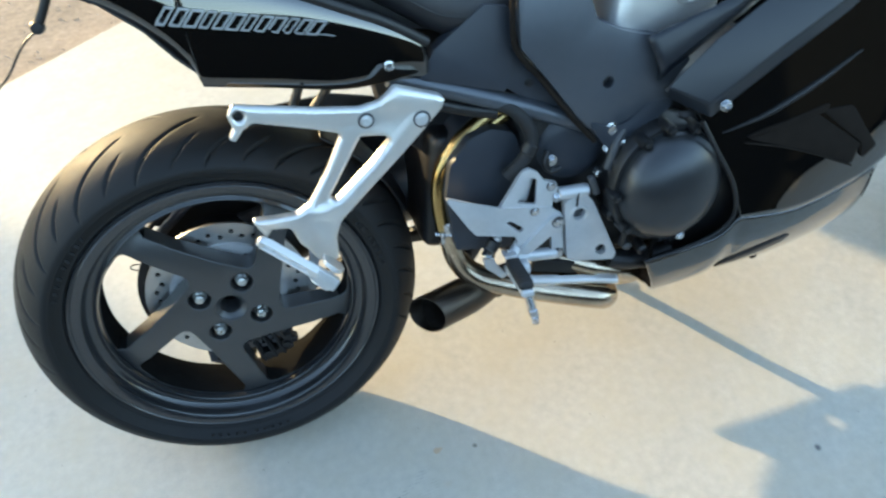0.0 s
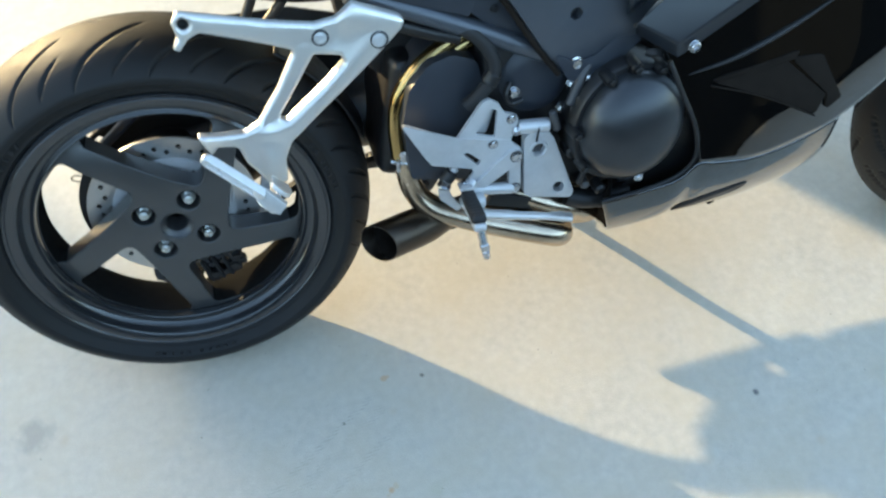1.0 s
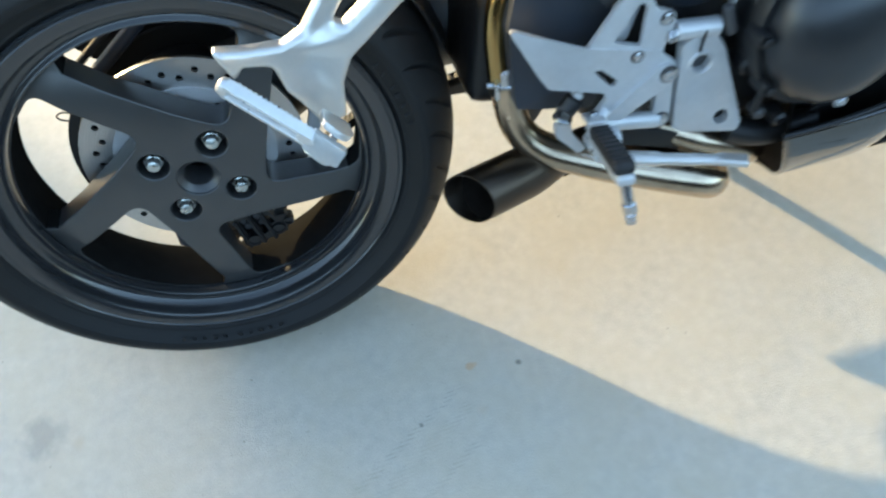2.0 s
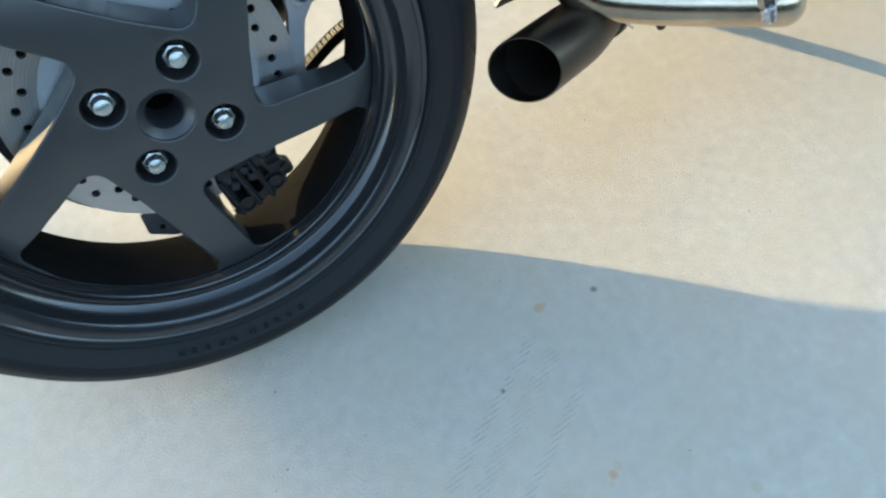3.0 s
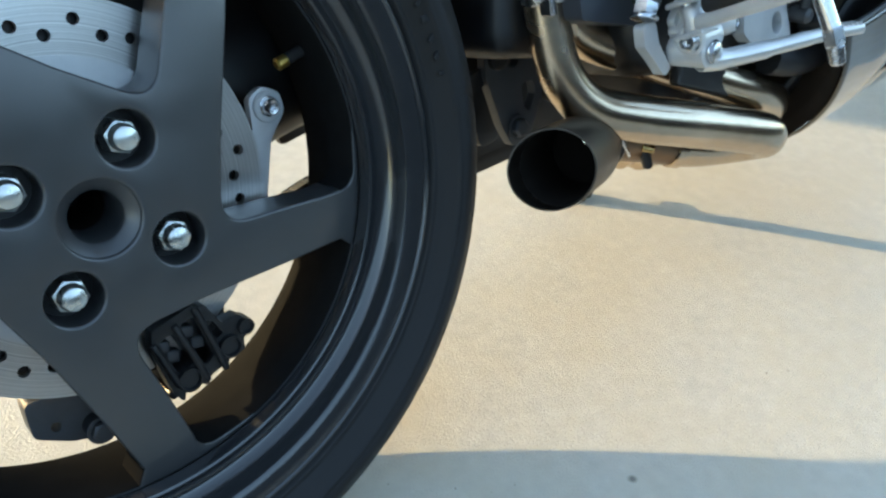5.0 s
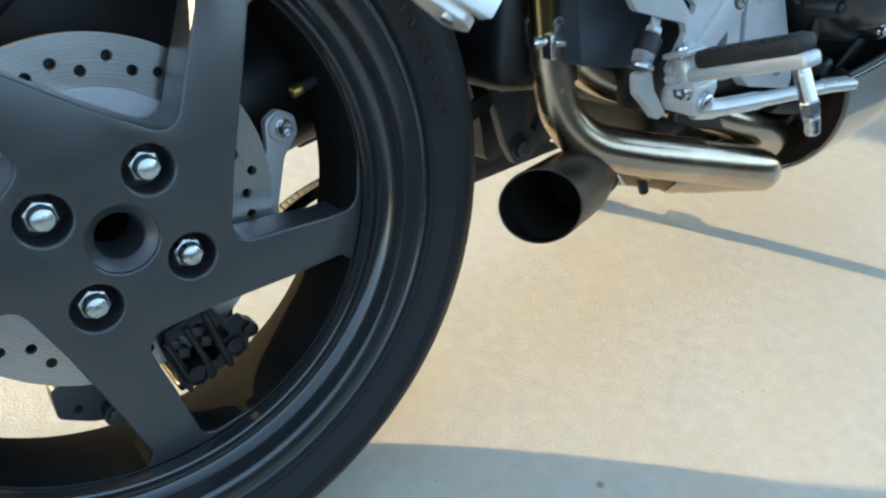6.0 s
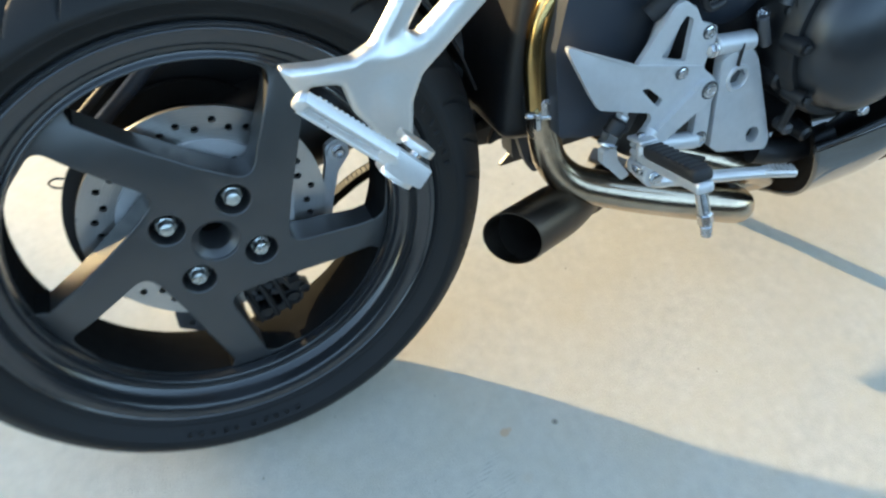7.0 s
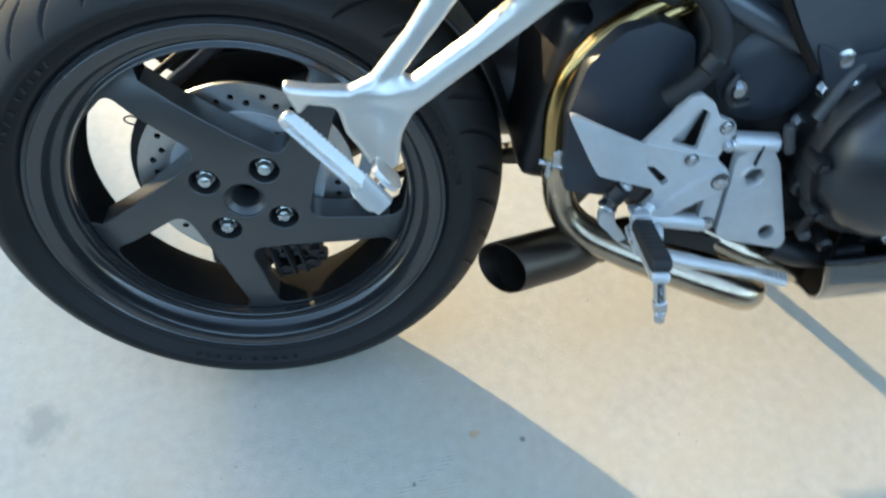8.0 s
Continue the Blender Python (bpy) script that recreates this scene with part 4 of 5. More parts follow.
    pin = lathe([(0.0, -0.0100), (0.0040, -0.0100), (0.0044, -0.0090), (0.0044, 0.0265), (0.0, 0.0265)], 18, None, Matrix.Translation((0.100, 0, -0.0150)))
    lay("pivot_pin", pin, M_BOLT, "", hinge)


passenger_hanger()


# rider's footrest, heel guard and brake lever
def rider_footrest():
    outer = [(0.3412, 0.1592, 0.004), (0.4195, 0.1145, 0.006), (0.4592, 0.1665, 0.006), (0.4705, 0.1692, 0.006), (0.4835, 0.1590, 0.006), (0.4920, 0.1428, 0.004), (0.5105, 0.1345, 0.006), (0.5118, 0.1235, 0.006), (0.5050, 0.1070, 0.006), (0.4998, 0.0925, 0.008), (0.5150, 0.0790, 0.005), (0.5225, 0.0670, 0.008), (0.5180, 0.0560, 0.008),
             (0.5050, 0.0560, 0.006), (0.4410, 0.0270, 0.004), (0.4300, 0.0180, 0.004), (0.4215, 0.0250, 0.004), (0.4430, 0.0510, 0.006), (0.4400, 0.0600, 0.005), (0.3805, 0.0812, 0.010), (0.3705, 0.0985, 0.008)]
    tri = rounded([(0.4722, 0.1545, 0.003), (0.4815, 0.1485, 0.003), (0.4768, 0.1055, 0.003), (0.4470, 0.1172, 0.003)], n=3)
    slot = rounded([(0.4272, 0.0900, 0.003), (0.4362, 0.0888, 0.003), (0.4552, 0.0705, 0.003), (0.4494, 0.0634, 0.003)], n=3)
    g = part("heel_guard", plate(rounded(outer, n=4), -0.1555, -0.1490, [tri, slot], 0.0014), M_ALU, bike, "blasted aluminium heel guard plate")
    rib = plate(rounded([(0.430, 0.008, 0.006), (0.421, 0.018, 0.004), (0.498, 0.0790, 0.006), (0.511, 0.0800, 0.008), (0.520, 0.0695, 0.008), (0.513, 0.0570, 0.008)], n=4), -0.1610, -0.1500, (), 0.0028)
    part("diagonal_arm", rib, M_ALU, g)
    rib = plate(rounded([(0.346, 0.1570), (0.4195, 0.1150), (0.500, 0.0925), (0.500, 0.0960), (0.4205, 0.1185)], 0.0015), -0.1570, -0.1540, (), 0.0008)
    part("edge_rib", rib, M_ALU, g)
    up = plate(rounded([(0.4980, 0.066, 0.004), (0.5152, 0.066, 0.004), (0.5150, 0.006, 0.009), (0.5055, -0.003, 0.009), (0.4955, 0.006, 0.009)], n=4), -0.1575, -0.1480, (), 0.0022)
    part("upright_arm", up, M_ALU, g)
    part("cross_tube", rod((0.430, -0.154, 0.024), (0.503, -0.153, 0.0075), 0.0098), M_ALU, g)
    for x, z, r, y in ((0.5074, 0.0683, 0.0080, -0.1608), (0.5054, 0.0084, 0.0080, -0.1573), (0.5019, 0.1302, 0.0060, -0.1553), (0.4737, 0.0953, 0.0056, -0.1568)):
        part("bolt_recess", lathe([(r * 1.02, -0.0010), (r * 1.22, -0.0008), (r * 1.30, 0.0004)], 26, None, Matrix.Translation((x, y, z))), M_GREYCAST, g)
        bolt(g, (x, y, z), r, 0.0040, M_BOLT, "flange")
    # pivot plate
    outer = [(0.5195, 0.0960, 0.008), (0.5290, 0.1020, 0.008), (0.5580, 0.0990, 0.008), (0.5665, 0.0850, 0.010), (0.6020, -0.0205, 0.009), (0.5990, -0.0335, 0.009), (0.5300, -0.0140, 0.006), (0.5195, -0.0040, 0.006)]
    p = part("pivot_plate", plate(rounded(outer, n=4), -0.1600, -0.1480, [circle(0.5425, 0.0715, 0.0105, 6), circle(0.5766, -0.0071, 0.0088, 20, 1.2, 0.5)], 0.0018), M_ALU, bike, "flat grey aluminium swingarm pivot plate")
    part("pivot_ring", lathe([(0.0105, -0.1605), (0.0115, -0.1620), (0.0140, -0.1620), (0.0150, -0.160)], 28, None, Matrix.Translation((0.5425, 0, 0.0715))), M_ALU, p)
    part("pivot_socket", lathe([(0.0105, -0.152), (0.0, -0.152)], 6, None, Matrix.Translation((0.5425, 0, 0.0715))), M_GREYCAST, p)
    part("plate_backing", plate(rounded([(0.526, 0.085), (0.556, 0.083), (0.596, -0.026), (0.530, -0.008)], 0.004), -0.1470, -0.140, (), 0.001), M_BLACK, p)
    part("clamp_barrel", rod((0.5120, -0.152, 0.1120), (0.5600, -0.152, 0.1060), 0.0105), M_ALU, p)
    part("clamp_slit", block((0.5400, -0.1605, 0.0985), (0.0018, 0.006, 0.024), 0.0005, (0, 8, 0)), M_BLACK, p)
    bolt(p, (0.5090, -0.154, 0.1100), 0.0065, 0.007, M_BOLT, "hex", (-0.9, -0.3, 0.2))
    # peg
    a, b = Vector((0.4240, -0.176, 0.030)), Vector((0.4115, -0.280, 0.0595))
    w = (b - a).normalized()
    m = Matrix.Translation(a) @ w.to_track_quat("X", "Z").to_matrix().to_4x4()
    length = (b - a).length
    bm = block((length / 2, 0, -0.005), (length, 0.018, 0.011), 0.004)
    bmesh.ops.transform(bm, matrix=m, verts=bm.verts)
    peg = part("rider_footpeg", bm, M_ALU, bike, "rider footpeg with black ribbed rubber")
    bm = block((length / 2 + 0.004, 0, 0.006), (length * 0.88, 0.0215, 0.014), 0.0060)
    bmesh.ops.transform(bm, matrix=m, verts=bm.verts)
    rub = part("rubber_pad", bm, M_RUBBER, peg, "black rubber pad")
    for k in range(9):
        bm = block((0.018 + k * 0.0096, 0, 0.0126), (0.0050, 0.0185, 0.0018), 0.0008)
        bmesh.ops.transform(bm, matrix=m, verts=bm.verts)
        part("rubber_rib", bm, M_RUBBER, rub)
    bm = rod((0.4145, -0.270, 0.047), (0.4160, -0.279, 0.022), 0.0058)
    rod((0.4160, -0.2785, 0.024), (0.4173, -0.2808, 0.012), 0.0072, None, 6, 0.0012, bm)
    rod((0.4173, -0.2808, 0.012), (0.4187, -0.2826, -0.001), 0.0056, 0.0052, 16, 0.0012, bm)
    part("feeler_bolt", bm, M_BOLT, peg, "bright steel hero bolt under the peg tip")
    for dz in (0.013, -0.012):
        bm = block((-0.006, 0, dz), (0.030, 0.020, 0.0045), 0.002)
        bmesh.ops.transform(bm, matrix=m, verts=bm.verts)
        part("clevis_cheek", bm, M_ALU, peg)
    part("clevis_pin", rod(m @ Vector((-0.008, 0, -0.019)), m @ Vector((-0.008, 0, 0.019)), 0.0045), M_BOLT, peg)
    part("hinge_boss", rod((0.452, -0.169, 0.010), (0.4195, -0.171, 0.0115), 0.0122, 0.0122, 24, 0.002), M_ALU, peg)
    bolt(peg, (0.4195, -0.171, 0.0115), 0.0072, 0.004, M_BOLT, "socket", (-1, 0, 0))
    part("peg_mount", tube([(0.440, -0.158, 0.040), (0.430, -0.165, 0.034), (0.425, -0.172, 0.028), (0.428, -0.172, 0.012)], [0.0085] * 18 + [0.007], 12), M_ALU, peg)
    # brake lever
    bm = tube([(0.432, -0.172, -0.006), (0.452, -0.182, -0.0085), (0.490, -0.200, -0.0085), (0.525, -0.216, -0.0075), (0.545, -0.2240, -0.0080)], [0.0105] * 6 + [0.0088] * 6 + [0.0072] * 6 + [0.0066] * 7, 16, 6, 0.85)
    lever = part("brake_lever", bm, M_SILVER, bike, "silver cast rear brake lever with a grooved toe pad")
    toe = along((0.538, -0.2210, -0.0070), (0.567, -0.2340, -0.0090))
    bm = block((0, 0.0165, 0), (0.0150, 0.0340, 0.0085), 0.0032)
    bmesh.ops.transform(bm, matrix=toe, verts=bm.verts)
    pad = part("toe_pad", bm, M_SILVER, lever)
    for k in range(6):
        bm = block((0, 0.0065 + 0.0044 * k, 0.0046), (0.0125, 0.0020, 0.0022), 0.0006)
        bmesh.ops.transform(bm, matrix=toe, verts=bm.verts)
        part("groove_rib", bm, M_SILVER, pad)
    part("pivot_boss", rod((0.434, -0.148, 0.002), (0.434, -0.182, 0.001), 0.0135), M_ALU, lever)
    bolt(lever, (0.434, -0.183, 0.001), 0.0070, 0.004, M_BOLT, "hex")
    # rear brake master cylinder: black body, steel lock nut, washer and the arm down to the lever
    bm = lathe([(0.0, 0.0), (0.0080, 0.0), (0.0105, 0.0015), (0.0105, 0.0150), (0.0090, 0.0165), (0.0070, 0.0175), (0.0, 0.0175)], 24, None, along((0.4020, -0.1450, 0.0420), (0.4170, -0.1430, 0.0600)))
    mc = part("master_cylinder", bm, M_BLACK, bike, "small black rear master cylinder with a steel lock nut")
    part("inlet_nut", rod((0.4135, -0.1440, 0.0555), (0.4175, -0.1435, 0.0605), 0.0072, 0.0072, 6), M_ALU, mc)
    part("inlet_pipe", rod((0.4165, -0.1430, 0.0590), (0.4260, -0.1410, 0.0760), 0.0044, 0.0044), M_ALU, mc)
    part("lock_nut", rod((0.3985, -0.1460, 0.0350), (0.4035, -0.1452, 0.0450), 0.0098, 0.0098, 6, 0.0012), M_BOLT, mc, "bright hexagon lock nut")
    part("washer", rod((0.3972, -0.1462, 0.0318), (0.3988, -0.1460, 0.0352), 0.0108, 0.0108, 28, 0.0008), M_BOLT, mc)
    arm = plate(rounded([(0.3890, 0.0300, 0.005), (0.4050, 0.0290, 0.004), (0.4085, 0.0120, 0.006), (0.4240, -0.0110, 0.005), (0.4140, -0.0150, 0.004), (0.4020, 0.0000, 0.006), (0.3900, 0.0130, 0.006)], n=5), -0.1515, -0.1420, (), 0.0020, None, False, 3)
    part("clevis_arm", arm, M_ALU, mc)
    part("reservoir_bracket", block((0.464, -0.134, 0.128), (0.026, 0.014, 0.044), 0.006, (0, 20, 0)), M_ALU, mc)


rider_footrest()


# exhaust
def exhaust():
    bm = tube([(0.56, -0.090, 0.235), (0.470, -0.094, 0.245), (0.405, -0.092, 0.216), (0.362, -0.090, 0.172), (0.347, -0.090, 0.125), (0.346, -0.091, 0.066)], 0.0118, 20, 8)
    ex = part("exhaust_header", bm, M_GOLD, bike, "heat-tinted golden exhaust header pipe")
    part("header_pipe", tube([(0.56, -0.078, 0.224), (0.474, -0.086, 0.230), (0.420, -0.086, 0.200), (0.386, -0.086, 0.162), (0.371, -0.086, 0.120), (0.364, -0.084, 0.066)], 0.0118, 20, 8), M_GOLD, ex)
    cl = part("pipe_clamp", lathe([(0.0165, -0.012), (0.0185, -0.010), (0.0185, 0.010), (0.0165, 0.012)], 28, None, along((0.354, -0.086, 0.066), (0.355, -0.086, 0.042)), True), M_BOLT, ex, "steel band clamp with a tightening bolt")
    part("clamp_screw", rod((0.3310, -0.094, 0.0610), (0.372, -0.108, 0.054), 0.0038, 0.0038, 10), M_BOLT, cl)
    for x in (0.340, 0.362):
        part("clamp_ear", block((x, -0.102, 0.057), (0.006, 0.012, 0.020), 0.0015), M_BOLT, cl)
    low = tube([(0.354, -0.086, 0.064), (0.356, -0.087, 0.030), (0.364, -0.090, -0.008), (0.387, -0.098, -0.038), (0.430, -0.112, -0.058), (0.490, -0.130, -0.080), (0.565, -0.146, -0.108),
                (0.588, -0.144, -0.119), (0.597, -0.126, -0.127), (0.588, -0.104, -0.131), (0.560, -0.086, -0.128), (0.530, -0.0745, -0.1185)], [0.0168 + 0.0045 * min(1, max(0, (k - 4) / 22)) for k in range(67)], 24, 6)
    part("return_pipe", tube([(0.536, -0.0765, -0.1205), (0.515, -0.068, -0.112), (0.485, -0.061, -0.101), (0.450, -0.0550, -0.0885)], 0.0212, 24), M_BROWN, ex, "heat-browned pipe leading into the muffler")
    part("lower_pipe", low, M_CHROME, ex, "polished steel pipe bent back under the engine")
    second = tube([(0.400, -0.050, 0.050), (0.430, -0.060, 0.012), (0.480, -0.086, -0.018), (0.560, -0.114, -0.060), (0.602, -0.122, -0.080), (0.635, -0.122, -0.096), (0.652, -0.114, -0.110), (0.643, -0.100, -0.122), (0.600, -0.080, -0.127), (0.530, -0.064, -0.118)], 0.0195, 22, 6)
    part("second_pipe", second, M_CHROME, ex, "second polished steel pipe with a tight elbow")
    part("pipe_bracket", block((0.520, -0.122, -0.046), (0.098, 0.012, 0.024), 0.003, (0, 22, 0)), M_BLACK, ex, "black pipe bracket")
    lug = part("spring_lug", rod((0.484, -0.076, -0.100), (0.487, -0.080, -0.128), 0.0062, 0.0050), M_BLACK, ex)
    part("lug_boss", rod((0.480, -0.078, -0.104), (0.487, -0.088, -0.108), 0.0048), M_GOLD, ex)
    part("band", lathe([(0.0212, -0.006), (0.0226, -0.005), (0.0226, 0.005), (0.0212, 0.006)], 28, None, along((0.535, -0.077, -0.1205), (0.520, -0.070, -0.1145)), True), M_CHROME, ex)
    part("collector", tube([(0.540, 0.000, -0.140), (0.560, 0.000, -0.140), (0.590, -0.004, -0.142), (0.640, -0.010, -0.148), (0.740, -0.010, -0.150)], [0.006] + [0.020] * 8 + [0.030] * 16, 18, 6), M_CHROME, ex)
    # open muffler, its mouth cut at a slant
    tip, neck = Vector((0.2894, -0.1373, -0.0545)), Vector((0.455, -0.056, -0.090))
    way = (neck - tip).normalized()
    m = along(tip, neck)
    length = (neck - tip).length
    bm = bmesh.new()
    prof = [(0.0292, 0.060), (0.0296, 0.006), (0.0300, 0.0), (0.0311, 0.0), (0.0316, 0.004), (0.0318, 0.060), (0.0318, length * 0.42), (0.0312, length * 0.50), (0.0290, length * 0.60), (0.0252, length * 0.71), (0.0240, length * 0.74), (0.0240, length * 0.77), (0.0264, length * 0.775), (0.0264, length * 0.83), (0.0235, length * 0.835), (0.0222, length * 0.93), (0.0215, length * 1.06), (0.0, length * 1.06)]
    lathe(prof, 56, bm, m)
    face = Vector((-0.670, -0.726, 0.154)).normalized()
    for v in bm.verts:
        along_axis = (v.co - tip).dot(way)
        if along_axis < 0.055:
            off = v.co - tip - way * along_axis
            v.co += way * (-(off.dot(face)) / way.dot(face)) * max(0.0, 1 - along_axis / 0.055)
    mf = part("muffler", bm, M_TIP, bike, "short dark steel muffler with an open slash-cut outlet", 35)
    part("soot_lining", lathe([(0.0296, 0.012), (0.0289, 0.030), (0.0284, 0.105), (0.0, 0.112)], 40, None, m), M_SOOT_SHADE, mf, "sooty black muffler inside")
    part("rivet", rod(tip + Vector((0.008, 0.0, 0.008)) + way * 0.090, tip + Vector((0.008, 0.0, 0.008)) + way * 0.084, 0.0022), M_BOLT, mf)
    strap = tube([tip + way * (length * 0.83) + Vector((0, -0.016, 0.022)), tip + way * (length * 0.80) + Vector((0.0, -0.028, 0.006)), tip + way * (length * 0.84) + Vector((0.01, -0.026, -0.014))], 0.0014, 8)
    part("retaining_spring", strap, M_BOLT, mf)


exhaust()


# engine and its covers
def engine():
    core = block((0.70, 0.0, 0.085), (0.50, 0.25, 0.30), 0.04, (0, 8, 0))
    en = part("engine", core, M_BLACK, bike, "black engine cases with cast covers")
    part("inner_fender", plate(rounded([(0.290, 0.330), (0.305, 0.215), (0.345, 0.170), (0.50, 0.170), (0.52, 0.36), (0.33, 0.35)], 0.02), -0.030, 0.06, (), 0.006), M_PLASTIC, en, "matt black inner fender")
    part("lower_case", block((0.62, 0.0, -0.035), (0.24, 0.19, 0.10), 0.03), M_BLACK, en)
    # battery-side box over the header
    outer = [(0.356, 0.040, 0.006), (0.352, 0.135, 0.02), (0.366, 0.188, 0.03), (0.397, 0.220, 0.03), (0.430, 0.228, 0.02), (0.466, 0.212, 0.02), (0.474, 0.150, 0.02), (0.462, 0.060, 0.02), (0.440, 0.018, 0.008)]
    part("heat_shield", plate(rounded(outer, n=5), -0.121, -0.02, (), 0.008), M_COVER, bike, "satin black rounded heat shield cover")
    m = Matrix.Translation((0.548, 0, 0.170))
    part("cylinder_cover", lathe([(0.0, -0.134), (0.030, -0.133), (0.050, -0.128), (0.060, -0.118), (0.064, -0.100), (0.066, -0.05)], 48, None, m), M_COVER, en, "dark domed rear cylinder cover")
    for x, z in ((0.511, 0.161), (0.586, 0.120), (0.571, 0.198), (0.601, 0.156)):
        bolt(en, (x, -0.136, z), 0.0075, 0.008, M_BOLT if z < 0.165 else M_BLACK, "hex")
    part("breather_hose", tube([(0.430, -0.132, 0.276), (0.456, -0.140, 0.262), (0.474, -0.143, 0.238), (0.482, -0.143, 0.212), (0.476, -0.143, 0.190), (0.458, -0.141, 0.170), (0.442, -0.137, 0.156)], 0.0100, 16), M_RUBBER, en, "bent black rubber hose")
    part("hose_joint", lathe([(0.0104, -0.009), (0.0122, -0.007), (0.0122, 0.007), (0.0104, 0.009)], 24, None, along((0.478, -0.143, 0.195), (0.473, -0.143, 0.187)), True), M_BLACK, en)
    part("small_tube", tube([(0.506, -0.140, 0.180), (0.498, -0.145, 0.165), (0.505, -0.146, 0.150), (0.522, -0.146, 0.152)], 0.0042, 10), M_BLACK, en)
    # clutch cover
    m = pose(0.674, 0, 0.098) @ Matrix.Diagonal((0.97, 1, 1.06, 1))
    cast = material("dark_cast_cover", (0.058, 0.061, 0.066), 0.31, 0.7, 60, 0.08, 0.04, 500, 0.05)
    cc = part("clutch_cover", lathe([(0.0, -0.2335), (0.020, -0.2325), (0.040, -0.2290), (0.056, -0.2230), (0.068, -0.2155), (0.076, -0.2070), (0.081, -0.1970), (0.083, -0.185), (0.0835, -0.150)], 72, None, m), cast, bike, "dark grey domed clutch cover with a soft sheen", 50)
    part("flange", lathe([(0.082, -0.184), (0.090, -0.184), (0.093, -0.180), (0.094, -0.12)], 64, None, m), M_BLACK, cc)
    for a, mat in ((66, M_BLACK), (92, M_BLACK), (118, M_BLACK), (282, M_BOLT), (176, M_BLACK), (215, M_BLACK)):
        x, z = 0.674 + 0.089 * 0.97 * math.cos(radians(a)), 0.098 + 0.089 * 1.06 * math.sin(radians(a))
        part("bolt_boss", lathe([(0.0, -0.196), (0.008, -0.196), (0.009, -0.192), (0.0095, -0.17)], 18, None, Matrix.Translation((x, 0, z))), M_BLACK, cc)
        bolt(cc, (x, -0.196, z), 0.0055, 0.005, mat, "hex")
    # cluster of small castings, plugs and pipes ahead of the pivot plate
    for name, a, b, r in (("drain_boss", (0.605, -0.14, 0.125), (0.598, -0.17, 0.130), 0.013), ("sensor", (0.590, -0.15, 0.100), (0.600, -0.178, 0.112), 0.010), ("oil_plug", (0.622, -0.15, 0.030), (0.622, -0.178, 0.028), 0.012),
                          ("stud", (0.618, -0.15, -0.006), (0.617, -0.172, -0.010), 0.008), ("case_boss", (0.596, -0.14, 0.058), (0.596, -0.168, 0.056), 0.013), ("case_lug", (0.640, -0.15, -0.018), (0.642, -0.176, -0.022), 0.010)):
        part(name, rod(a, b, r, r * 0.9, 16, 0.003), M_BLACK if "stud" not in name else M_GREYCAST, en)
    part("oil_line", tube([(0.600, -0.165, 0.150), (0.594, -0.178, 0.120), (0.606, -0.180, 0.080), (0.612, -0.176, 0.040), (0.606, -0.170, 0.000)], 0.005, 10), M_BLACK, en)
    part("coolant_pipe", tube([(0.640, -0.13, 0.215), (0.620, -0.15, 0.195), (0.602, -0.158, 0.170), (0.588, -0.160, 0.138)], 0.007, 12), M_GREYCAST, en)
    part("lamp_switch", rod((0.571, -0.160, 0.100), (0.562, -0.160, 0.132), 0.0062, 0.0055), M_GREYCAST, bike, "small grey brake lamp switch")
    part("case_ribs", tube([(0.60, -0.14, -0.045), (0.64, -0.15, -0.055), (0.70, -0.155, -0.050)], 0.016, 12), M_BLACK, en)


engine()


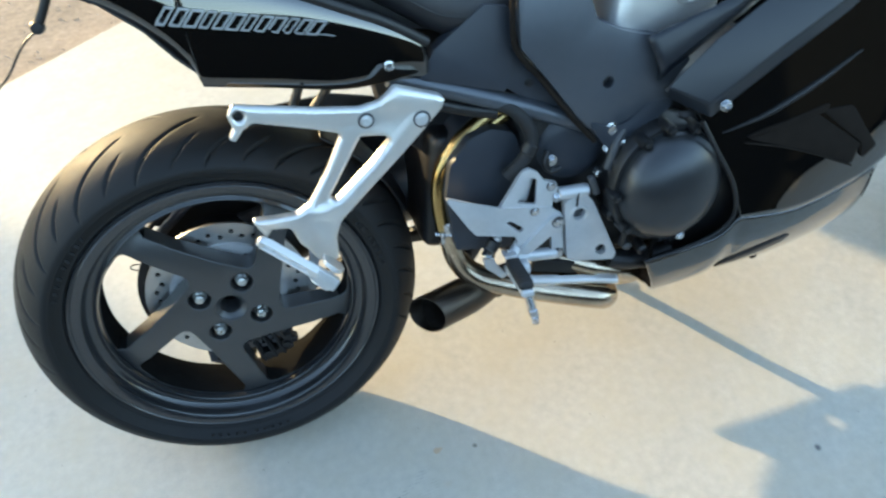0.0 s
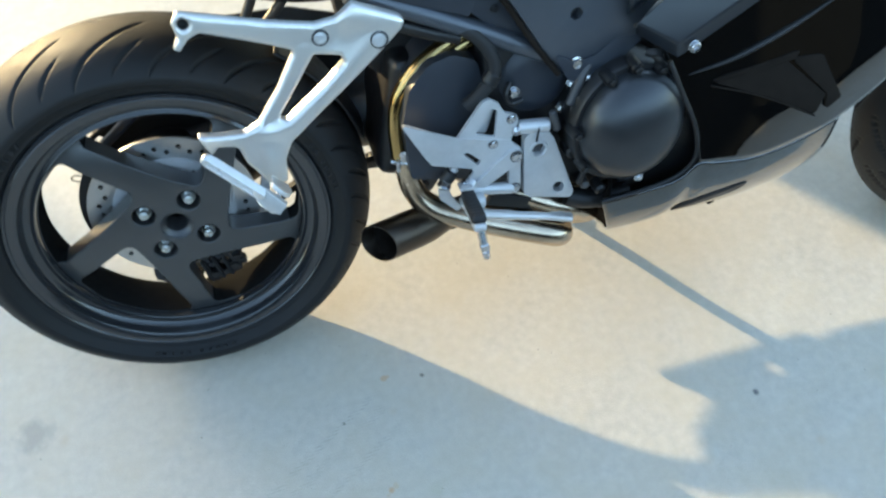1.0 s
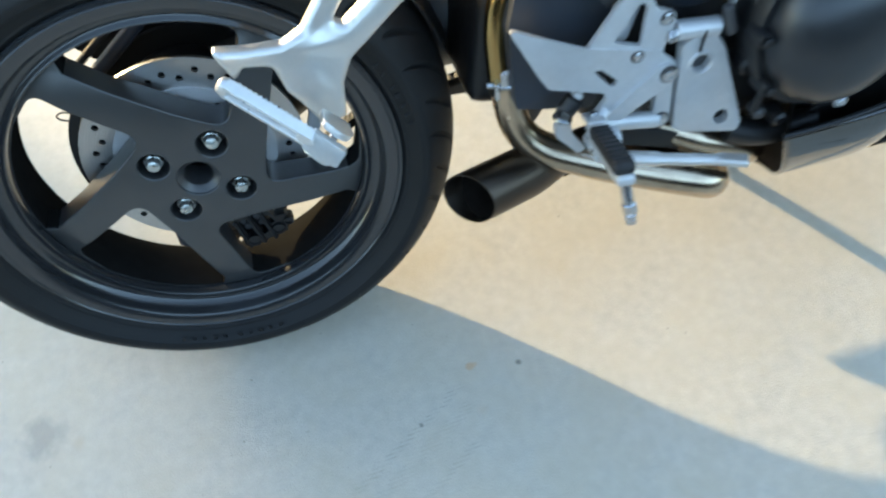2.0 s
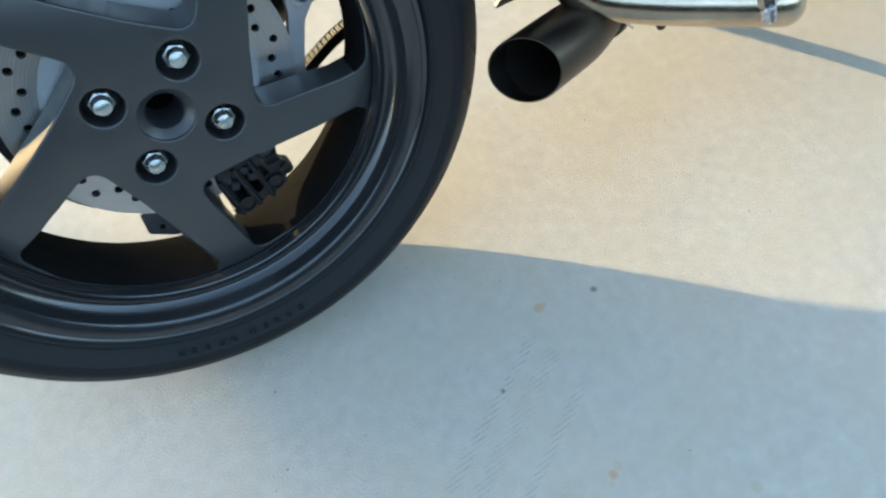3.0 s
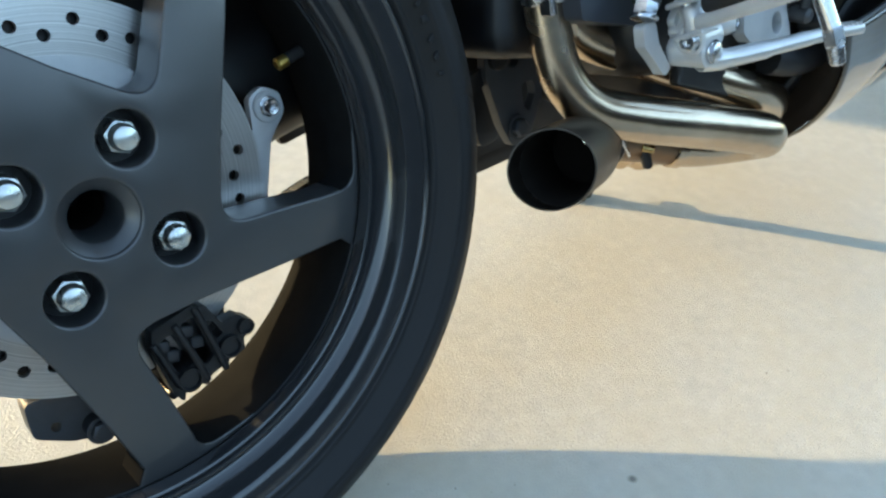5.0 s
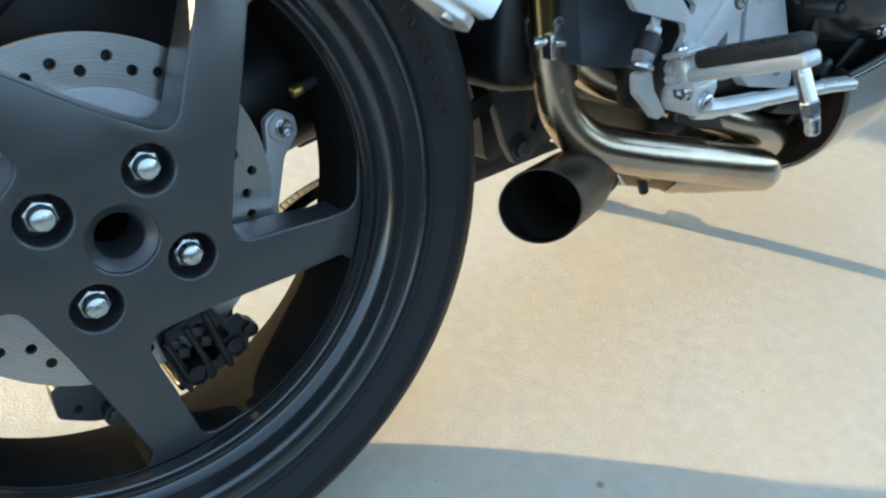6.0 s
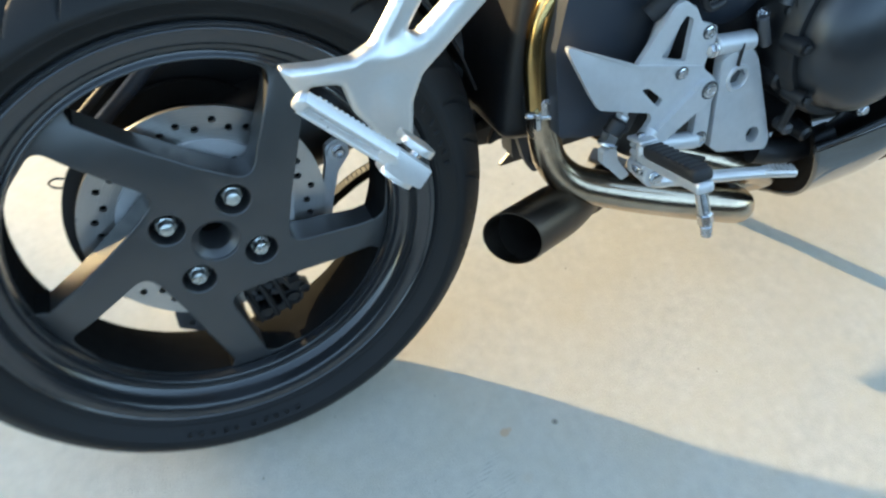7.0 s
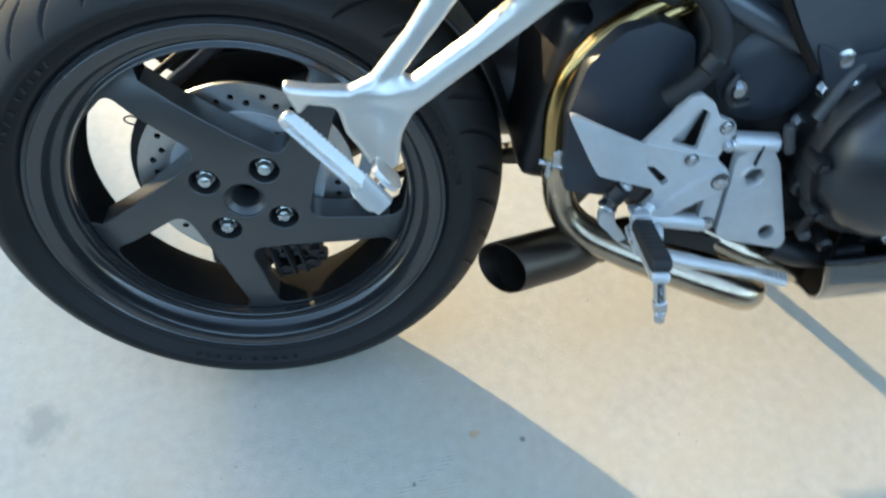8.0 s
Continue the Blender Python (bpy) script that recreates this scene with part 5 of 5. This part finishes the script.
# frame and side panels
def frame_parts():
    outer = [(0.470, 0.420, 0.01), (0.469, 0.352, 0.012), (0.503, 0.300, 0), (0.545, 0.232, 0), (0.582, 0.183, 0.010), (0.600, 0.162, 0.010), (0.622, 0.158, 0.010), (0.650, 0.186, 0), (0.684, 0.216, 0.008), (0.682, 0.246, 0.008), (0.712, 0.279, 0.006), (0.678, 0.316, 0.01), (0.610, 0.343, 0.012), (0.575, 0.364, 0.01), (0.560, 0.420, 0.01)]
    fr = part("frame_plate", plate(rounded(outer, n=4), -0.166, -0.130, [circle(0.5885, 0.2755, 0.0085, 24)], 0.005), M_SATIN, bike, "satin blue-grey painted frame pivot plate", 32)
    for v in fr.data.vertices:
        v.co.y += 0.20 * max(0.0, 0.262 - v.co.z)
    part("gasket", tube([(0.4655, -0.158, 0.420), (0.4645, -0.158, 0.352), (0.4985, -0.158, 0.298), (0.5405, -0.158, 0.230), (0.570, -0.158, 0.188)], 0.0042, 8), M_SOOT_SHADE, fr, "black rubber gasket")
    part("hole_floor", lathe([(0.0, -0.150), (0.0086, -0.150), (0.0086, -0.158)], 20, None, Matrix.Translation((0.5885, 0, 0.2755))), M_BLACK, fr)
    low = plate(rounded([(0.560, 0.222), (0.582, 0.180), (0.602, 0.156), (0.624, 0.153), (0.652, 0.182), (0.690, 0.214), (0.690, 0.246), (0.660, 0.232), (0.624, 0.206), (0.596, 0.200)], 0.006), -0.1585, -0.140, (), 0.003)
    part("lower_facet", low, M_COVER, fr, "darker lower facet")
    bolt(fr, (0.5965, -0.1555, 0.1980), 0.0105, 0.006, M_BOLT, "flange")
    bolt(fr, (0.6170, -0.1575, 0.1690), 0.0080, 0.006, M_BOLT, "flange")
    part("subframe_tube", tube([(0.300, -0.128, 0.342), (0.380, -0.131, 0.305), (0.480, -0.134, 0.254), (0.565, -0.136, 0.208)], 0.0135, 18), M_SATIN, bike, "satin black subframe tube")
    part("subframe_strut", tube([(0.330, -0.120, 0.300), (0.400, -0.122, 0.268), (0.440, -0.124, 0.254)], 0.010, 14), M_BLACK, bike, "black lower subframe strut")
    pan = part("side_panel", plate(rounded([(0.338, 0.334, 0.004), (0.362, 0.368, 0.004), (0.432, 0.410, 0.006), (0.466, 0.400, 0.006), (0.462, 0.312, 0.006), (0.450, 0.288, 0.004)], n=4), -0.142, -0.120, (), 0.006), M_COVER, bike, "satin black side panel below the seat")
    part("panel_fold", plate(rounded([(0.452, 0.292), (0.466, 0.345), (0.478, 0.338), (0.500, 0.296), (0.540, 0.236), (0.525, 0.226)], 0.004), -0.136, -0.122, (), 0.003), M_COVER, pan)
    bolt(pan, (0.486, -0.137, 0.290), 0.006, 0.003, M_BLACK, "flange")
    # pale casting glimpsed above the frame plate
    th = part("throttle_casting", block((0.690, -0.098, 0.352), (0.170, 0.09, 0.110), 0.024, (0, 18, 6)), M_SILVER, bike, "pale silver casting seen above the frame")
    part("casting_seam", tube([(0.650, -0.141, 0.400), (0.652, -0.143, 0.360), (0.656, -0.143, 0.320)], 0.003, 8), M_BLACK, th)
    part("casting_cap", rod((0.715, -0.12, 0.365), (0.718, -0.152, 0.367), 0.022, 0.019, 20, 0.006), M_ALU, th)


frame_parts()


def tail_and_seat():
    rows = []
    # rear to front; each from the seat seam down to the lower edge and under it
    for x, z0, z1, w in ((-0.22, 0.66, 0.60, 0.085), (-0.10, 0.610, 0.552, 0.120), (0.00, 0.572, 0.512, 0.146), (0.054, 0.550, 0.4640, 0.157), (0.0765, 0.541, 0.428, 0.160), (0.0815, 0.538, 0.402, 0.160), (0.090, 0.534, 0.3965, 0.160), (0.16, 0.505, 0.3770, 0.160), (0.24, 0.464, 0.3525, 0.156), (0.31, 0.420, 0.344, 0.150), (0.352, 0.384, 0.336, 0.142)):
        d = z0 - z1
        rows.append([(x, -w * 0.925, z0), (x, -w * 0.972, z0 - 0.12 * d), (x, -w * 0.99, z0 - 0.3 * d), (x, -w, z0 - 0.55 * d), (x, -w * 0.992, z0 - 0.78 * d), (x, -w * 0.972, z1), (x, -w * 0.90, z1 - 0.001)])
    tail = part("tail_cowl", skin(rows, 4), M_GLOSS, bike, "glossy black tail cowl with silver lettering bars", 30, 0.003)
    left = part("tail_cowl_left", skin([[(x, -y, z) for x, y, z in r] for r in rows], 3), M_GLOSS, bike, "glossy black tail cowl, far side", 30, 0.003)
    left.name = "tail_cowl"
    # model name shown as plain slanted outlined silver bars
    for k in range(12):
        f = k / 11
        x, z = 0.066 + 0.158 * f, 0.4855 - 0.0510 * f
        w, hgt, lean = 0.0050 + 0.0010 * (k % 3), 0.0138 - 0.0030 * f, 0.0085
        y = -0.1622 + 0.0042 * max(0.0, (x - 0.13) / 0.10)
        fall = -0.31 * w

        def corner(u, v):
            return (x + u * w + v * lean, z + v * hgt * 0.62 + u * fall)
        ring = [corner(-1, -1), corner(1, -1), corner(1, 1), corner(-1, 1)]
        hole = [corner(-0.58, -0.76), corner(0.58, -0.76), corner(0.58, 0.76), corner(-0.58, 0.76)]
        bm = plate(rounded(ring, 0.0012), y - 0.0006, y + 0.005, [rounded(hole, 0.0005)], 0.0002)
        part("lettering_bar", bm, M_LETTER, tail)
    part("lettering_tail", plate(rounded([(0.205, 0.4330), (0.246, 0.4185), (0.236, 0.4235)], 0.0006), -0.1588, -0.152, (), 0.0002), M_LETTER, tail)
    bolt(tail, (0.300, -0.1515, 0.3660), 0.0068, 0.004, M_BOLT, "flange")
    for x, z in ((0.100, 0.4000), (0.1406, 0.3860), (0.191, 0.3705)):
        bolt(tail, (x, -0.1565, z + 0.002), 0.0030, 0.002, M_PLASTIC, "flange")
    under = [[(x, y * w, z) for y in (-0.93, -0.4, 0.4, 0.93)] for x, z, w in ((-0.20, 0.600, 0.09), (0.0, 0.506, 0.146), (0.084, 0.404, 0.158), (0.16, 0.382, 0.158), (0.26, 0.354, 0.150), (0.352, 0.338, 0.138))]
    part("undertail", skin(under, 3), M_PLASTIC, bike, "matt black undertail panel", 30, 0.003)
    part("tail_trim", tube([(0.355, -0.140, 0.380), (0.31, -0.146, 0.416), (0.262, -0.150, 0.446), (0.17, -0.152, 0.499), (0.08, -0.148, 0.540)], 0.0065, 10), M_PLASTIC, tail, "matt black seam strip")
    # hugger stays showing below the tail
    for a, b in (((0.168, -0.06, 0.294), (0.196, -0.062, 0.345)), ((0.192, -0.06, 0.286), (0.246, -0.062, 0.340))):
        part("fender_stay", tube([a, (Vector(a) + Vector(b)) / 2 + Vector((0.002, 0, 0.001)), b], 0.0065, 10), M_BLACK, bike, "black stay below the tail")
    part("fender_bracket", block((0.222, -0.05, 0.352), (0.075, 0.05, 0.030), 0.008, (0, 20, 0)), M_BLACK, bike, "black bracket under the tail")
    # rear plate holder with a loose wire
    hang = part("plate_holder", tube([(-0.045, -0.05, 0.565), (-0.060, -0.05, 0.515), (-0.085, -0.05, 0.478)], 0.006, 10), M_PLASTIC, bike, "black plate holder arm with a thin wire")
    part("holder_stub", tube([(-0.018, -0.05, 0.56), (-0.020, -0.05, 0.488)], 0.005, 10), M_PLASTIC, hang)
    part("holder_bar", tube([(-0.060, -0.05, 0.512), (-0.01, -0.05, 0.506)], 0.006, 10), M_PLASTIC, hang)
    part("knob", lathe([(0.0, -0.008), (0.007, -0.007), (0.009, 0.0), (0.007, 0.007), (0.0, 0.008)], 18, None, Matrix.Translation((-0.088, -0.05, 0.474))), M_PLASTIC, hang)
    part("wire", tube([(-0.088, -0.05, 0.472), (-0.115, -0.05, 0.455), (-0.150, -0.05, 0.420), (-0.20, -0.05, 0.395)], 0.0016, 8), M_PLASTIC, hang)
    # seat
    rows = []
    for x, z, w in ((0.10, 0.580, 0.125), (0.20, 0.540, 0.135), (0.30, 0.480, 0.140), (0.38, 0.420, 0.142), (0.46, 0.405, 0.130), (0.56, 0.425, 0.110), (0.64, 0.470, 0.085)):
        rows.append([(x, -w * 0.86, z - 0.040), (x, -w, z - 0.012), (x, -w * 0.86, z + 0.018), (x, 0, z + 0.030), (x, w * 0.86, z + 0.018), (x, w, z - 0.012), (x, w * 0.86, z - 0.040)])
    st = part("seat", skin(rows, 4), M_SEAT, bike, "dark grey vinyl rider seat", 40, 0.004)
    part("seat_base", plate(rounded([(0.08, 0.525), (0.22, 0.460), (0.34, 0.395), (0.47, 0.350), (0.60, 0.380), (0.60, 0.420), (0.46, 0.400), (0.36, 0.425), (0.26, 0.490), (0.10, 0.565)], 0.02), -0.118, 0.118, (), 0.004), M_PLASTIC, st, "black plastic seat base")
    part("seat_piping", tube([(0.20, -0.136, 0.528), (0.30, -0.141, 0.468), (0.38, -0.143, 0.408), (0.46, -0.131, 0.393)], 0.0022, 8), M_RUBBER, st)


tail_and_seat()


def side_y(x, z):
    """How far the side fairing's skin bulges at a place."""
    rise = max(0.0, z - 0.45 * max(0.0, x - 0.78) - 0.03)
    return -0.2320 + 1.0 * max(0.0, 0.87 - x) ** 2 + 0.15 * rise + 0.6 * max(0.0, x - 0.95) ** 2


def on_side(outline, lift, depth=0.012, bevel=0.0012):
    """A flat shape laid on the side fairing and bent to its bulge."""
    bm = plate(outline, -lift, depth - lift, (), bevel)
    for v in bm.verts:
        v.co.y += side_y(v.co.x, v.co.z)
    return bm


def fairing():
    # side skin from its rear edge forward; each line runs from the top seam down to the chine
    rows = [
        [(0.716, -0.200, 0.232), (0.714, -0.206, 0.190), (0.737, -0.213, 0.1465), (0.766, -0.217, 0.084), (0.776, -0.216, 0.030)],
        [(0.746, -0.208, 0.250), (0.748, -0.215, 0.205), (0.766, -0.221, 0.155), (0.790, -0.224, 0.092), (0.800, -0.220, 0.028)],
        [(0.830, -0.214, 0.292), (0.838, -0.223, 0.240), (0.848, -0.229, 0.180), (0.860, -0.231, 0.108), (0.868, -0.222, 0.024)],
        [(0.920, -0.214, 0.335), (0.926, -0.224, 0.270), (0.932, -0.231, 0.200), (0.940, -0.231, 0.122), (0.945, -0.221, 0.040)],
        [(1.020, -0.208, 0.380), (1.015, -0.220, 0.305), (1.010, -0.227, 0.225), (1.004, -0.226, 0.140), (1.000, -0.214, 0.062)],
        [(1.140, -0.195, 0.430), (1.130, -0.206, 0.360), (1.120, -0.210, 0.280), (1.105, -0.204, 0.200), (1.085, -0.196, 0.116)],
        [(1.260, -0.170, 0.480), (1.235, -0.180, 0.420), (1.215, -0.180, 0.360), (1.195, -0.172, 0.290), (1.170, -0.165, 0.200)],
    ]
    rows = [[(x, side_y(x, z), z) for x, y, z in r] for r in rows]
    f = part("side_fairing", skin(rows, 7), M_GLOSS, bike, "glossy black side fairing and belly pan", 50, 0.004)
    g = part("side_fairing_left", skin([[(x, -y, z) for x, y, z in r] for r in rows], 4), M_GLOSS, bike, "glossy black fairing, far side", 50, 0.004)
    g.name = "side_fairing"
    # belly panel, nearly flat from the chine down to its lower edge, then turned under
    upper = [(0.632, -0.1985, -0.0245), (0.687, -0.2030, -0.0190), (0.747, -0.2110, 0.0000), (0.776, -0.2150, 0.0290), (0.802, -0.2190, 0.0270), (0.868, -0.2215, 0.0235), (0.945, -0.2205, 0.0395), (1.000, -0.2135, 0.0615)]
    lower = [(0.690, -0.098, -0.1640), (0.716, -0.098, -0.1655), (0.752, -0.098, -0.1665), (0.780, -0.098, -0.1670), (0.810, -0.098, -0.1670), (0.880, -0.098, -0.1650), (0.965, -0.099, -0.1540), (1.022, -0.101, -0.1380)]
    upper = upper[:2] + [(x, side_y(x, z), z) for x, y, z in upper[2:]]
    bulge = 0.0260
    lines = []
    for a, b in zip(upper, lower):
        a, b = Vector(a), Vector(b)
        out = Vector((0, -0.88, -0.47))
        line = [a.lerp(b, v) + out * bulge * 4 * v * (1 - v) for v in (0, 0.25, 0.5, 0.75, 1)]
        line += [b + Vector((0.004, 0.040, -0.016)), b + Vector((0.006, 0.125, -0.022))]
        lines.append(line)
    belly = part("belly_pan", skin(lines, 5), M_GLOSS, f, "glossy black belly pan", 50, 0.004)
    part("belly_pan", skin([[Vector((p.x, -p.y, p.z)) for p in ln] for ln in lines], 3), M_GLOSS, g, "", 50, 0.004)

    rear = [ln[0] for ln in [[lines[0][k] + Vector((0.004, 0.003, 0.001))] for k in range(6)]]
    # dull black sheet stands in for the shade inside the belly pan
    part("belly_dark_sheet", skin([rear, [p.lerp(Vector((0.70, -0.06, -0.02)), 0.5) + Vector((0.02, 0, 0)) for p in rear], [p.lerp(Vector((0.72, -0.05, -0.02)), 0.9) + Vector((0.03, 0, 0)) for p in rear]], 3), M_SOOT_SHADE, belly, "black sheet for the shaded inside of the belly pan", 60, 0.002)

    def on_belly(x, v, lift):
        k = max(i for i in range(len(upper) - 1) if upper[i][0] <= x)
        s = (x - upper[k][0]) / (upper[k + 1][0] - upper[k][0])
        a, b = Vector(upper[k]).lerp(Vector(upper[k + 1]), s), Vector(lower[k]).lerp(Vector(lower[k + 1]), s)
        return a.lerp(b, v) + Vector((0, -0.88, -0.47)) * (bulge * 4 * v * (1 - v) + lift)
    # dark oval laid on the skin: a dimple's shade put into colour
    slot = bmesh.new()
    mid = slot.verts.new(on_belly(0.822, 0.43, 0.0032))
    ring = [slot.verts.new(on_belly(0.822 + 0.052 * math.cos(a), 0.43 + 0.085 * math.sin(a) - 0.13 * math.cos(a), 0.0028)) for a in [2 * math.pi * k / 32 for k in range(32)]]
    for k in range(32):
        slot.faces.new((mid, ring[k - 1], ring[k]))
    part("belly_dark_oval", slot, M_PLASTIC, belly, "dark oval patch standing in for a shaded dimple", 60, 0.0015)
    spot = on_belly(0.842, 0.61, 0.002)
    part("belly_fastener", lathe([(0.0, -0.002), (0.006, -0.002), (0.0075, 0.003)], 16, None, along(spot, spot + Vector((0, 0.88, 0.47)))), M_SOOT_SHADE, belly)
    # satin upper panel with a crisp crease and a flat rear end
    seam = [Vector(p) for p in ((0.6560, -0.203, 0.2650), (0.7325, -0.190, 0.3095), (0.8085, -0.190, 0.3505), (0.960, -0.172, 0.430), (1.10, -0.150, 0.500))]
    crease = [Vector(p) for p in ((0.7160, -0.2135, 0.2290), (0.8240, -0.2140, 0.2880), (0.9160, -0.2120, 0.3335), (1.056, -0.200, 0.402), (1.20, -0.180, 0.470))]
    bm = bmesh.new()
    top = [bm.verts.new(p) for p in seam]
    edge = [bm.verts.new(p) for p in crease]
    under = [bm.verts.new(p + Vector((0.008, 0.010, -0.026))) for p in crease]
    inner = [bm.verts.new(p + Vector((0.012, 0.024, -0.026))) for p in seam]
    for k in range(4):
        bm.faces.new((top[k], edge[k], edge[k + 1], top[k + 1]))
        bm.faces.new((edge[k], under[k], under[k + 1], edge[k + 1]))
        bm.faces.new((inner[k], top[k], top[k + 1], inner[k + 1]))
    bm.faces.new((top[0], inner[0], under[0], edge[0]))
    bmesh.ops.recalc_face_normals(bm, faces=bm.faces)
    bmesh.ops.bevel(bm, geom=[e for e in bm.edges if len(e.link_faces) == 2 and e.calc_face_angle(0) > 0.5], offset=0.0035, segments=3, profile=0.6, affect="EDGES")
    part("upper_panel", bm, M_PANEL, f, "satin dark upper fairing panel", 40)
    rowa = [(0.640, -0.176, 0.330), (0.700, -0.178, 0.344), (0.770, -0.178, 0.364), (0.92, -0.16, 0.44), (1.06, -0.14, 0.515)]
    rowb = [(0.655, -0.184, 0.282), (0.7225, -0.184, 0.3195), (0.7985, -0.184, 0.3605), (0.952, -0.168, 0.442), (1.09, -0.146, 0.512)]
    part("tank_side_panel", skin([[a, b, (b[0] + 0.01, b[1] + 0.03, b[2] - 0.03)] for a, b in zip(rowa, rowb)], 4), M_PANEL, bike, "satin dark panel under the tank", 25, 0.004)
    part("dark_liner", skin([[(0.67, -0.17, 0.245), (0.70, -0.185, 0.215)], [(0.76, -0.165, 0.29), (0.79, -0.18, 0.25)], [(0.95, -0.15, 0.40), (0.98, -0.17, 0.36)]], 3), M_BLACK, f, "", 40, 0.003)
    bolt(f, (0.7400, -0.2135, 0.2210), 0.0072, 0.006, M_BOLT, "socket")
    # triangular vent: blade, panel, and laid-on black shade for mouth, gap and crease
    v = part("vent", on_side(rounded([(0.784, 0.1550, 0.002), (0.8885, 0.1715, 0.004), (0.9580, 0.1120, 0.004), (0.9490, 0.0800, 0.006), (0.865, 0.124, 0.05)], n=5), 0.0046, 0.012, 0.0003), M_SOOT_SHADE, f, "dark triangular side vent panel", 20)
    part("vent_mouth", on_side(rounded([(0.8925, 0.1760), (0.9420, 0.1730), (0.9870, 0.1010), (0.9640, 0.0840), (0.9590, 0.1130)], 0.005), 0.0058), M_SOOT_SHADE, v)
    part("vent_gap", on_side(rounded([(0.775, 0.1555), (0.810, 0.1660), (0.905, 0.1850), (0.900, 0.1740), (0.845, 0.1665)], 0.002), 0.0055), M_SOOT_SHADE, v)
    part("vent_blade", sweep(bmesh.new(), [Vector((x, side_y(x, z) - 0.004, z)) for x, z in spline_xz([(0.748, 0.170), (0.800, 0.184), (0.850, 0.204), (0.900, 0.226), (0.950, 0.252)])], [0.0006 + 0.0026 * math.sin(math.pi * k / 24) for k in range(25)], 12, 1.3), M_PLASTIC, v)
    part("crease", sweep(bmesh.new(), [Vector((x, side_y(x, z) - 0.004, z)) for x, z in spline_xz([(0.780, 0.150), (0.840, 0.132), (0.900, 0.104), (0.949, 0.077)])], 0.0016, 8), M_SOOT_SHADE, v)
    part("edge_strip", tube([(0.712, -0.204, 0.200), (0.734, -0.213, 0.150), (0.763, -0.217, 0.088), (0.771, -0.2165, 0.034), (0.746, -0.212, 0.002), (0.687, -0.2035, -0.017), (0.632, -0.1985, -0.0235)], 0.0036, 10), M_PLASTIC, f, "black rubber edge strip")
    # dark liner behind the cut-out
    part("inner_liner", skin([[(0.66, -0.10, -0.12), (0.68, -0.15, -0.05), (0.74, -0.17, 0.03), (0.72, -0.17, 0.10), (0.70, -0.16, 0.20)], [(0.80, -0.10, -0.13), (0.80, -0.17, -0.05), (0.80, -0.19, 0.03), (0.80, -0.19, 0.10), (0.80, -0.18, 0.2)], [(0.95, -0.08, -0.10), (0.95, -0.15, -0.04), (0.95, -0.18, 0.05), (0.95, -0.18, 0.10), (0.95, -0.18, 0.2)]], 3), M_BLACK, f, "", 40, 0.003)


fairing()


def front_wheel():
    m = pose(1.478, -0.090, -0.0325, 0, 0, 6)
    face = plate(circle(0, 0, 0.190, 72), -0.020, 0.020, [rounded([(0.17 * math.cos(a) , 0.17 * math.sin(a)), (0.17 * math.cos(a + 0.45), 0.17 * math.sin(a + 0.45)), (0.17 * math.cos(a + 0.9), 0.17 * math.sin(a + 0.9)), (0.06 * math.cos(a + 0.6), 0.06 * math.sin(a + 0.6)), (0.06 * math.cos(a + 0.3), 0.06 * math.sin(a + 0.3))], 0.01) for a in [2 * math.pi * k / 5 for k in range(5)]], 0.003)
    wheel = part("front_wheel", face, M_WHEEL, bike, "dark grey front wheel turned to the side")
    wheel.matrix_basis = m
    part("rim", lathe([(0.231, -0.042), (0.231, -0.048), (0.224, -0.049), (0.214, -0.036), (0.196, -0.024), (0.186, 0.0), (0.196, 0.024), (0.214, 0.036), (0.224, 0.049), (0.231, 0.048), (0.231, 0.042), (0.205, 0.0)], 96, closed=True), M_WHEEL, wheel)
    tyre_mesh(0.300, 0.060, 0.2305, 0.044, 16, "tyre", wheel, "black front tyre with long slanting grooves", m, 720, 48)


front_wheel()


def side_stand():
    back = LEAN_M.inverted()

    def at(x, y, z):
        return back @ Vector((x, y, z))
    leg = part("side_stand", tube([at(0.668, 0.150, 0.230), at(0.655, 0.118, 0.150), at(0.642, 0.104, 0.090), at(0.650, 0.100, 0.045), at(0.646, 0.104, 0.008)], [0.0145] * 7 + [0.0115] * 18, 14), M_BLACK, bike, "black side stand propping the bike")
    foot = block((0, 0, 0), (0.078, 0.030, 0.009), 0.004)
    bmesh.ops.transform(foot, matrix=back @ Matrix.Translation((0.624, 0.132, 0.0062)) @ Matrix.Rotation(radians(-50), 4, "Z"), verts=foot.verts)
    part("foot", foot, M_BLACK, leg)
    part("spring", tube([at(0.676, 0.160, 0.215), at(0.662, 0.124, 0.130)], 0.006, 10), M_BLACK, leg)
    part("tang", rod(at(0.648, 0.102, 0.024), at(0.676, 0.110, 0.022), 0.006, 0.004), M_BLACK, leg)


side_stand()
